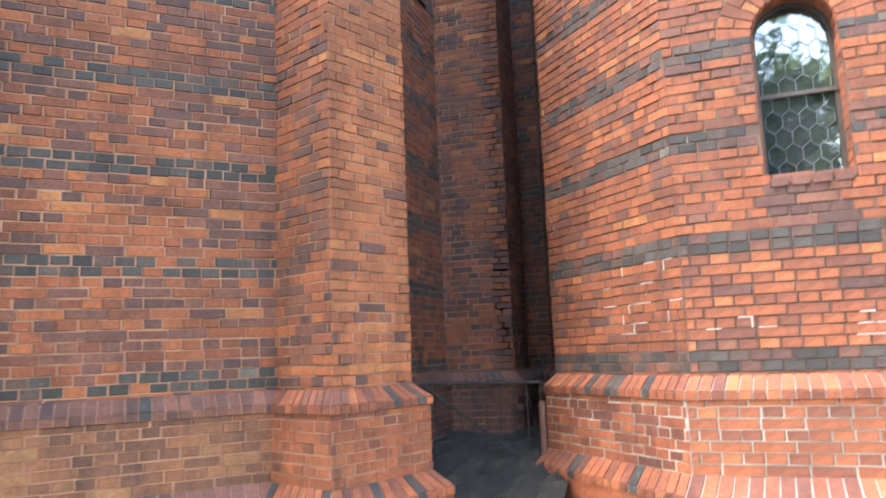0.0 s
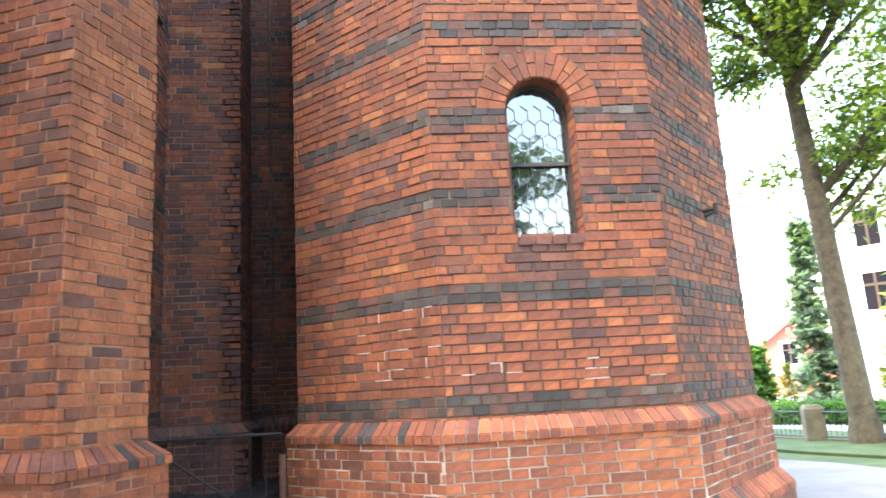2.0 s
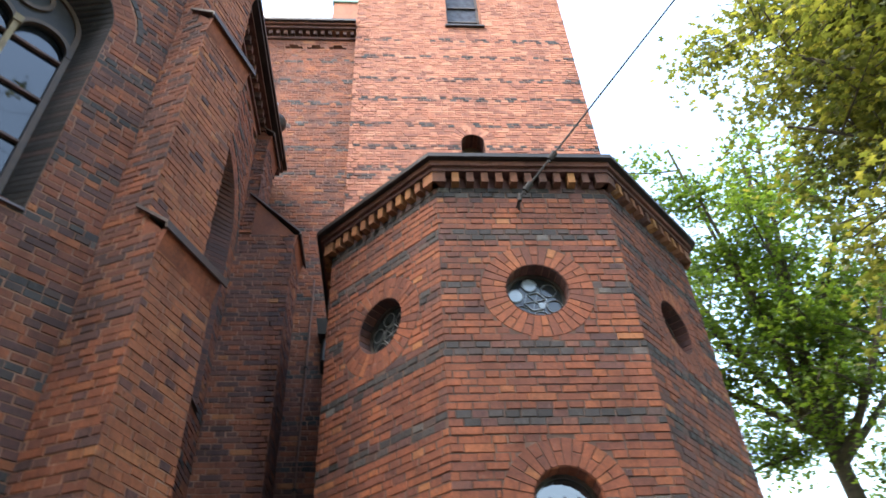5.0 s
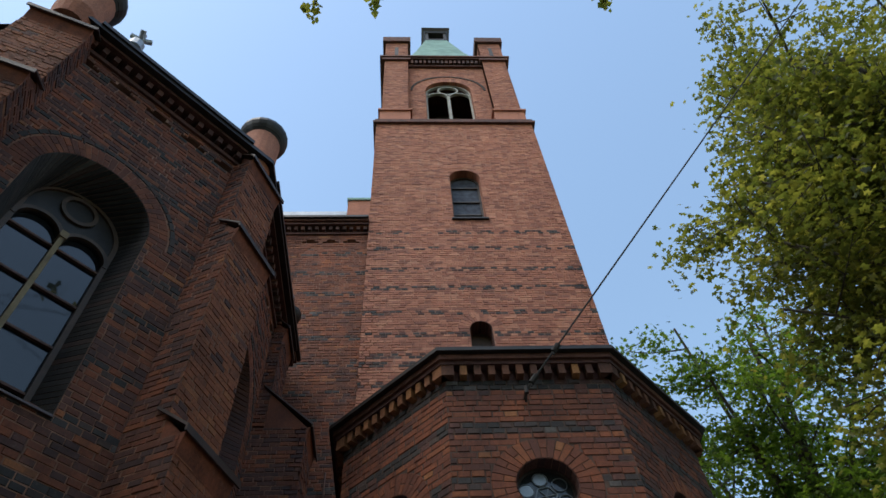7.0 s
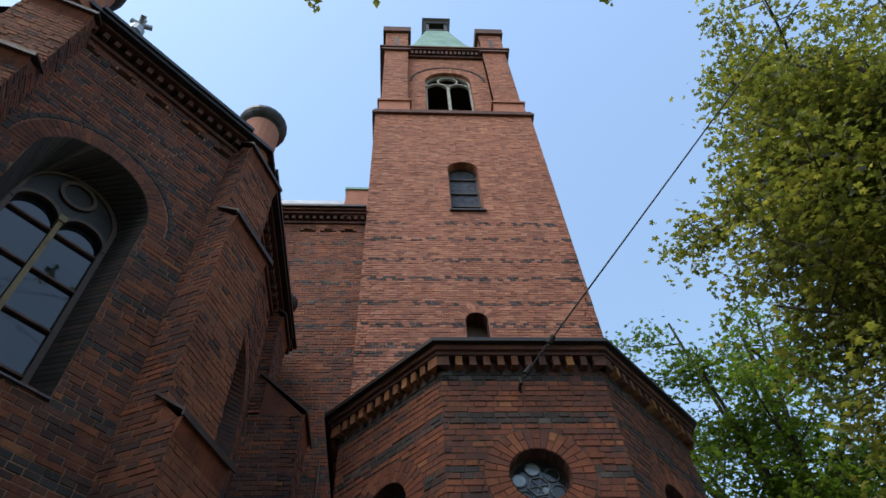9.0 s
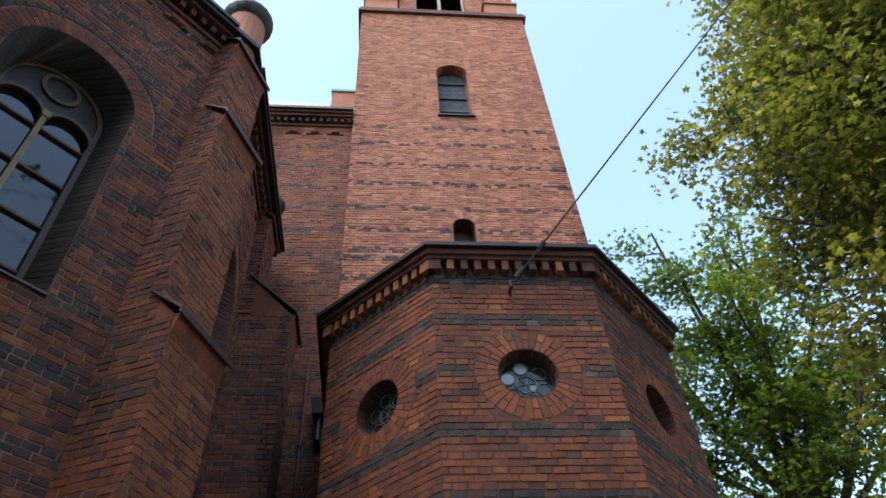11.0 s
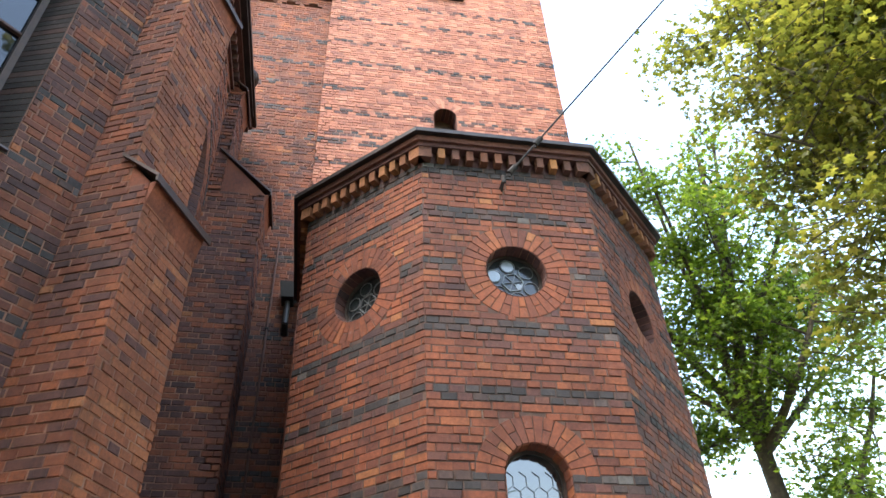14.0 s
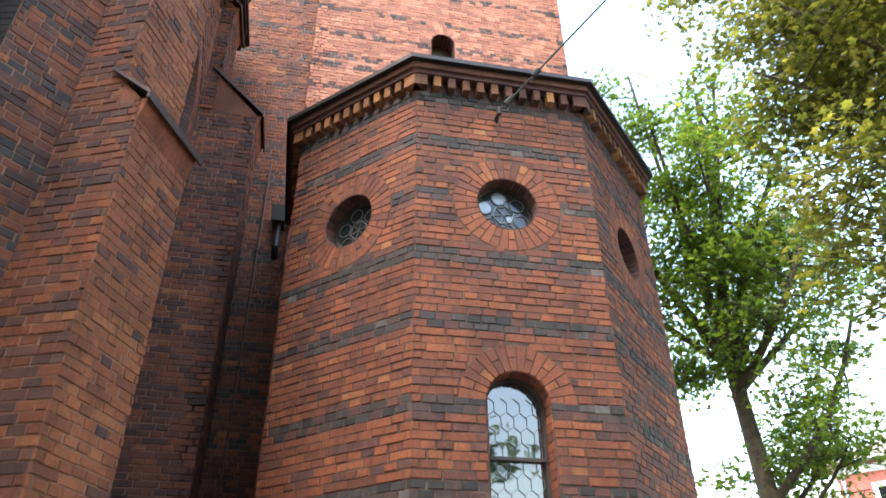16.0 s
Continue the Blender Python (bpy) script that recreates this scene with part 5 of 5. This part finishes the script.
conifer(v3(13.8, 16.3, G), 6.6, 0.85, leaf_blue, 3, "slender blue spruce in the garden behind the fence")
conifer(v3(17.5, 16.6, G), 5.0, 1.3, leaf_yellow, 4, "yellowish green conifer in front of the red house", 0.2)
conifer(v3(12.2, 17.5, G), 2.6, 0.7, leaf_hedge, 5, "dark green conifer beside the fence")
for i, (x, y) in enumerate(((13.3, 18.7), (14.0, 18.5), (14.7, 18.3))):
    rng = random.Random(i)
    root = thing("thuja", (x, y, G), "small clipped golden green thuja cone", "shrub", "thujas in a row")
    p = Pile()
    p.bar(v3(x, y, G), v3(x, y, G + 0.4), 0.05)
    link("stem", p, bark, root)
    leaf_object(root, [(x + rng.gauss(0, 0.22) * (1 - k / 60), y + rng.gauss(0, 0.22) * (1 - k / 60), G + 0.2 + 1.5 * k / 60) for k in range(60)], 16, 0.07, 0.07, leaf_yellow, i, "needles", "clipped needle cone")
    adopt(root)


def hedge(a, b, h, w, seed):
    root = thing("hedge", tuple((a + b) / 2), "bright green trimmed hedge behind the fence", "hedge")
    rng = random.Random(seed)
    p = Pile()
    for k in range(12):
        q = a + (b - a) * (k + 0.5) / 12
        p.bar(q, q + UP * h * 0.7, 0.03)
    link("stem", p, bark, root)
    cs = []
    for _ in range(900):
        q = a + (b - a) * rng.random() + v3(rng.uniform(-w, w), rng.uniform(-w, w), rng.uniform(0.1, h))
        cs.append(tuple(q))
    leaf_object(root, cs, 14, 0.16, 0.07, leaf_hedge, seed, "foliage", "dense small leaves")
    adopt(root)


hedge(v3(10.5, 8.4, G), v3(14.5, 3.5, G), 0.95, 0.4, 8)
hedge(v3(10.6, 13.8, G), v3(12.4, 11.5, G), 0.45, 0.3, 9)

# ---- fence ----
FA, FB, FC = v3(7.7, 10.4, G), v3(8.35, 8.55, G), v3(9.0, 6.75, G)
FD = v3(9.9, 4.3, G)


def fence_post(at, name="gate_post"):
    p = Pile()
    s = 0.19
    sq = lambda r, z: [at + v3(sx * r * 0.94 + sy * r * 0.34, sy * r * 0.94 - sx * r * 0.34, z) for sx, sy in ((-1, -1), (1, -1), (1, 1), (-1, 1))]
    p.prism(sq(s, -0.1), sq(s * 0.97, 0.66))
    p.prism(sq(s * 0.97, 0.66), sq(s * 0.72, 0.74))
    return tagged(link(name, p, stone_grey), "weathered square stone fence post on the grass edge", "fence post", "stone fence posts")


for q in (FB, FC):
    fence_post(q)
fence_post(FD)


def railing(a, b):
    d = (b - a) / np.linalg.norm(b - a)
    root = thing("railing", tuple((a + b) / 2), "low green iron railing with thin upright bars", "fence", "fence panels")
    L = float(np.linalg.norm(b - a))
    for z in (0.12, 0.6):
        p = Pile()
        p.bar(a + UP * z, b + UP * z, 0.02)
        link("rail", p, paint_green, root)
    bar_mesh = None
    n = int(L / 0.115)
    for i in range(1, n):
        at = a + d * (L * i / n)
        if bar_mesh is None:
            p = Pile()
            p.bar(v3(0, 0, 0.06), v3(0, 0, 0.66), 0.009, 6)
            bar_mesh = p.mesh("upright", [paint_green])
        ob = new("upright", bar_mesh)
        ob.parent = root
        ob.location = tuple(at)
    k = Pile()
    k.box(a - v3(0.08, 0.02) - UP * 0.1, (b - a), v3(0.16, 0.05), UP * 0.18)
    link("kerb", k, stone_grey, root, "low stone kerb")
    adopt(root)


railing(v3(6.6, 13.6, G), FB)
railing(FB, FC)
railing(FC, FD)
tagged(slab("grass_verge", [(5.6, 13.0), (7.0, 6.7), (8.6, 3.0), (10.1, 4.3), (8.55, 8.6), (6.7, 13.9)], GROUND + 0.05, lawn, "mown grass verge along the fence", "grass", "structure", 0.08))
rub = Pile()
rub.prism([v3(3.55, 1.45, GROUND), v3(4.3, 1.75, GROUND), v3(4.6, 2.3, GROUND), v3(3.5, 2.0, GROUND)], [v3(3.55, 1.45, GROUND + 0.06), v3(4.3, 1.75, GROUND + 0.06), v3(4.6, 2.3, GROUND + 0.06), v3(3.5, 2.0, GROUND + 0.06)])
tagged(link("stone_slab", rub, paving), "pale stone slab lying at the foot of the annex", "slab")


def house_window(parent, o, U, u, z, w, h):
    N = np.array((U[1], -U[0], 0.0))
    p = Pile()
    for a, b, c, d in ((-0.18, -0.18, w + 0.36, 0.18), (-0.18, h, w + 0.36, 0.18), (-0.18, 0, 0.18, h), (w, 0, 0.18, h)):
        p.box(o + U * (u + a) + UP * (z + b) - N * 0.02, U * c, UP * d, N * 0.07)
    win = link("window", p, plaster_white, parent, "window in a white surround")
    g = Pile()
    g.box(o + U * u + UP * z - N * 0.01, U * w, UP * h, N * 0.02)
    link("pane", g, glass_church, win)
    f = Pile()
    f.box(o + U * (u + w * 0.45) + UP * z, U * w * 0.1, UP * h, N * 0.035)
    f.box(o + U * u + UP * (z + h * 0.64), U * w, UP * h * 0.07, N * 0.035)
    link("glazing_bar", f, wood_brown, win, "brown glazing bars")


def gabled_house():
    c = v3(23.8, 33.0, G)
    U = v3(math.cos(radians(-33)), math.sin(radians(-33)))
    N = np.array((U[1], -U[0], 0.0))
    root = thing("gabled_house", tuple(c), "small salmon red gabled house with white window surround", "house")
    w, e, t, dp = 3.0, 2.2, 4.3, 8.0
    a, b = c - U * w, c + U * w
    p = Pile()
    f = [a, b, b + UP * e, c + UP * t, a + UP * e]
    p.prism([q - N * dp for q in f], f)
    link("wall", p, plaster_red, root)
    r = Pile()
    for s, q in ((-1, a), (1, b)):
        k = [q + U * s * 0.5 + UP * (e - 0.45), c + UP * (t + 0.05)]
        z = [k[0] + N * 0.4, k[1] + N * 0.4, k[1] - N * dp, k[0] - N * dp]
        r.prism(z, [x + UP * 0.18 for x in z])
    link("roof", r, roof_tile, root, "pale tiled roof")
    m = Pile()
    m.box(a + UP * 1.15 + N * 0.0, U * 2 * w, N * 0.08, UP * 0.28)
    link("string_course", m, plaster_white, root, "white string course")
    for du in (-0.45, 0, 0.45):
        h = Pile()
        h.box(c + U * (du - 0.12) + UP * 3.55 - N * 0.01, U * 0.2, UP * (0.7 - abs(du)), N * 0.04)
        link("gable_slot", h, plaster_white, root)
    house_window(root, a, U, w - 0.9, 1.75, 0.75, 1.15)
    ch = Pile()
    ch.box(c - U * 2.2 - N * 3 + UP * 3.6, U * 0.7, N * 0.7, UP * 1.6)
    link("chimney", ch, plaster_red, root)
    adopt(root)


gabled_house()


def town_house():
    o = v3(20.3, 19.5, G)
    U = v3(math.cos(radians(-48)), math.sin(radians(-48)))
    N = np.array((U[1], -U[0], 0.0))
    root = thing("town_house", tuple(o + U * 6), "tall brick-red town house with white bands and a grey drainpipe", "house")
    p = Pile()
    q = [o, o + U * 14, o + U * 14 - N * 9, o - N * 9]
    p.prism(q, [x + UP * 9.4 for x in q])
    link("wall", p, plaster_red, root)
    w = Pile()
    w.prism([o - U * 2.6 - N * 0.4, o - N * 0.4, o - N * 6, o - U * 2.6 - N * 6], [x + UP * 8.6 for x in (o - U * 2.6 - N * 0.4, o - N * 0.4, o - N * 6, o - U * 2.6 - N * 6)])
    link("side_wing", w, plaster_white, root, "white side wing")
    for z in (2.9, 5.9, 9.0):
        b = Pile()
        b.prism([o + UP * z, o + U * 14 + UP * z, o + U * 14 + UP * z + N * 0.1, o + UP * z + N * 0.1][::-1], [o + UP * (z + 0.3), o + U * 14 + UP * (z + 0.3), o + U * 14 + UP * (z + 0.3) + N * 0.1, o + UP * (z + 0.3) + N * 0.1][::-1])
        link("string_course", b, plaster_white, root, "white band")
    for u in (1.3, 4.2, 7.1, 10.0):
        for z in (0.8, 3.7, 6.6):
            house_window(root, o, U, u, z, 1.1, 1.8)
    for z in (3.6, 6.2):
        house_window(root, o - U * 2.6 - N * 0.4, U, 0.8, z, 0.9, 1.5)
    d = Pile()
    d.bar(o + U * 0.2 + N * 0.12, o + U * 0.2 + N * 0.12 + UP * 9.3, 0.08, 8)
    link("drainpipe", d, zinc, root)
    r = Pile()
    q = [o - U * 0.4 + N * 0.5 + UP * 9.4, o + U * 14.4 + N * 0.5 + UP * 9.4, o + U * 14.4 - N * 9.4 + UP * 9.4, o - U * 0.4 - N * 9.4 + UP * 9.4]
    m = [o + U * 4 - N * 4.5 + UP * 12, o + U * 10 - N * 4.5 + UP * 12, o + U * 10 - N * 4.6 + UP * 12, o + U * 4 - N * 4.6 + UP * 12]
    r.prism(q, m)
    link("roof", r, roof_tile, root)
    adopt(root)


town_house()

# ---- gate in the recess ----
def niche_gate():
    y = 1.2
    root = thing("iron_gate", (-1.95, y, GROUND), "old black iron gate with crossed braces closing the recess", "gate")
    x0, x1 = -2.55, -1.36
    for a, b in (((x0, 0.1), (x1, 0.1)), ((x0, 0.93), (x1, 0.93))):
        p = Pile()
        p.bar(v3(a[0], y, a[1]), v3(b[0], y, b[1]), 0.016)
        link("rail", p, iron, root)
    for i in range(10):
        x = x0 + (x1 - x0) * i / 9
        p = Pile()
        p.bar(v3(x, y, GROUND), v3(x, y, 0.96), 0.005)
        link("upright", p, iron, root)
    for a, b in (((x0, 0.93), (x1, 0.1)),):
        p = Pile()
        p.bar(v3(a[0], y - 0.02, a[1]), v3(b[0], y - 0.02, b[1]), 0.012)
        link("brace", p, iron, root)
    p = Pile()
    p.bar(v3(x1 + 0.02, y - 0.05, GROUND), v3(x1 + 0.02, y - 0.05, 0.75), 0.03)
    link("gate_post", p, rust, root, "rusty gate post")
    adopt(root)


niche_gate()


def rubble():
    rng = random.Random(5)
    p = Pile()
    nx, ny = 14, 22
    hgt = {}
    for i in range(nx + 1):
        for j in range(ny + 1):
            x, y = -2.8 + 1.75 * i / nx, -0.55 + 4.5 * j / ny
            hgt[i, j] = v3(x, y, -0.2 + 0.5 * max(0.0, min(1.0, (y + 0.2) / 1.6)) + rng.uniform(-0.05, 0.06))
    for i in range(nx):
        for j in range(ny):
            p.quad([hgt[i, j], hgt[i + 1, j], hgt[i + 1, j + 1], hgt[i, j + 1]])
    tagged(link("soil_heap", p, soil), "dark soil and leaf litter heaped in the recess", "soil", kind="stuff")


rubble()


# ---- single bricks on the nearest face of the annex ----
def near_bricks():
    wall = [c for c in annex.children if c.name.startswith("wall_face")][0]
    foot = [c for c in annex.children if c.name.startswith("plinth")][0]
    rng = random.Random(3)
    meshes = {}

    def piece(parent, u, z, d, w, material, h=0.067):
        key = (round(w, 3), material.name, round(h, 3))
        if key not in meshes:
            p = Pile()
            p.brick([v3(-w / 2, 0, -h / 2), v3(w / 2, 0, -h / 2), v3(w / 2, 0, h / 2), v3(-w / 2, 0, h / 2)], v3(0, -1), 0.009, 0.006)
            meshes[key] = p.mesh("brick", [material])
        ob = new("brick", meshes[key])
        ob.parent = parent
        ob.location = (u + rng.uniform(-0.003, 0.003), -d + rng.uniform(-0.002, 0.002), z + rng.uniform(-0.002, 0.002))
        ob.rotation_euler = (rng.uniform(-0.01, 0.01), rng.uniform(-0.006, 0.006), rng.uniform(-0.012, 0.012))

    def row(parent, u0, u1, k, d, material, long, off, odd=0.0):
        u = u0 - off
        pitch = 0.272 if long else 0.138
        while u < u1 - 0.02:
            a, b = max(u0 + 0.004, u), min(u1 - 0.004, u + pitch)
            if b - a > 0.045:
                piece(parent, (a + b) / 2, ZB + (k + 0.5) * C, d, round(b - a - 0.011, 3), brick_brown_piece if rng.random() < odd else material)
            u += pitch

    for k in range(-1, 12):
        dark = k < 1 or k >= 10
        row(wall, 0, W, k, 0, brick_dark_piece if dark else brick_red_piece, k % 2 == 0 and not dark, 0.136 if k % 4 == 0 else 0.069, 0.25 if dark else 0.06)
    e = 0.1 * T8
    for k in range(-10, -3):
        row(foot, -e, W + e, k, 0.1, brick_red_piece, k % 2 == 0, 0.136 if k % 4 == 0 else 0.069)


near_bricks()
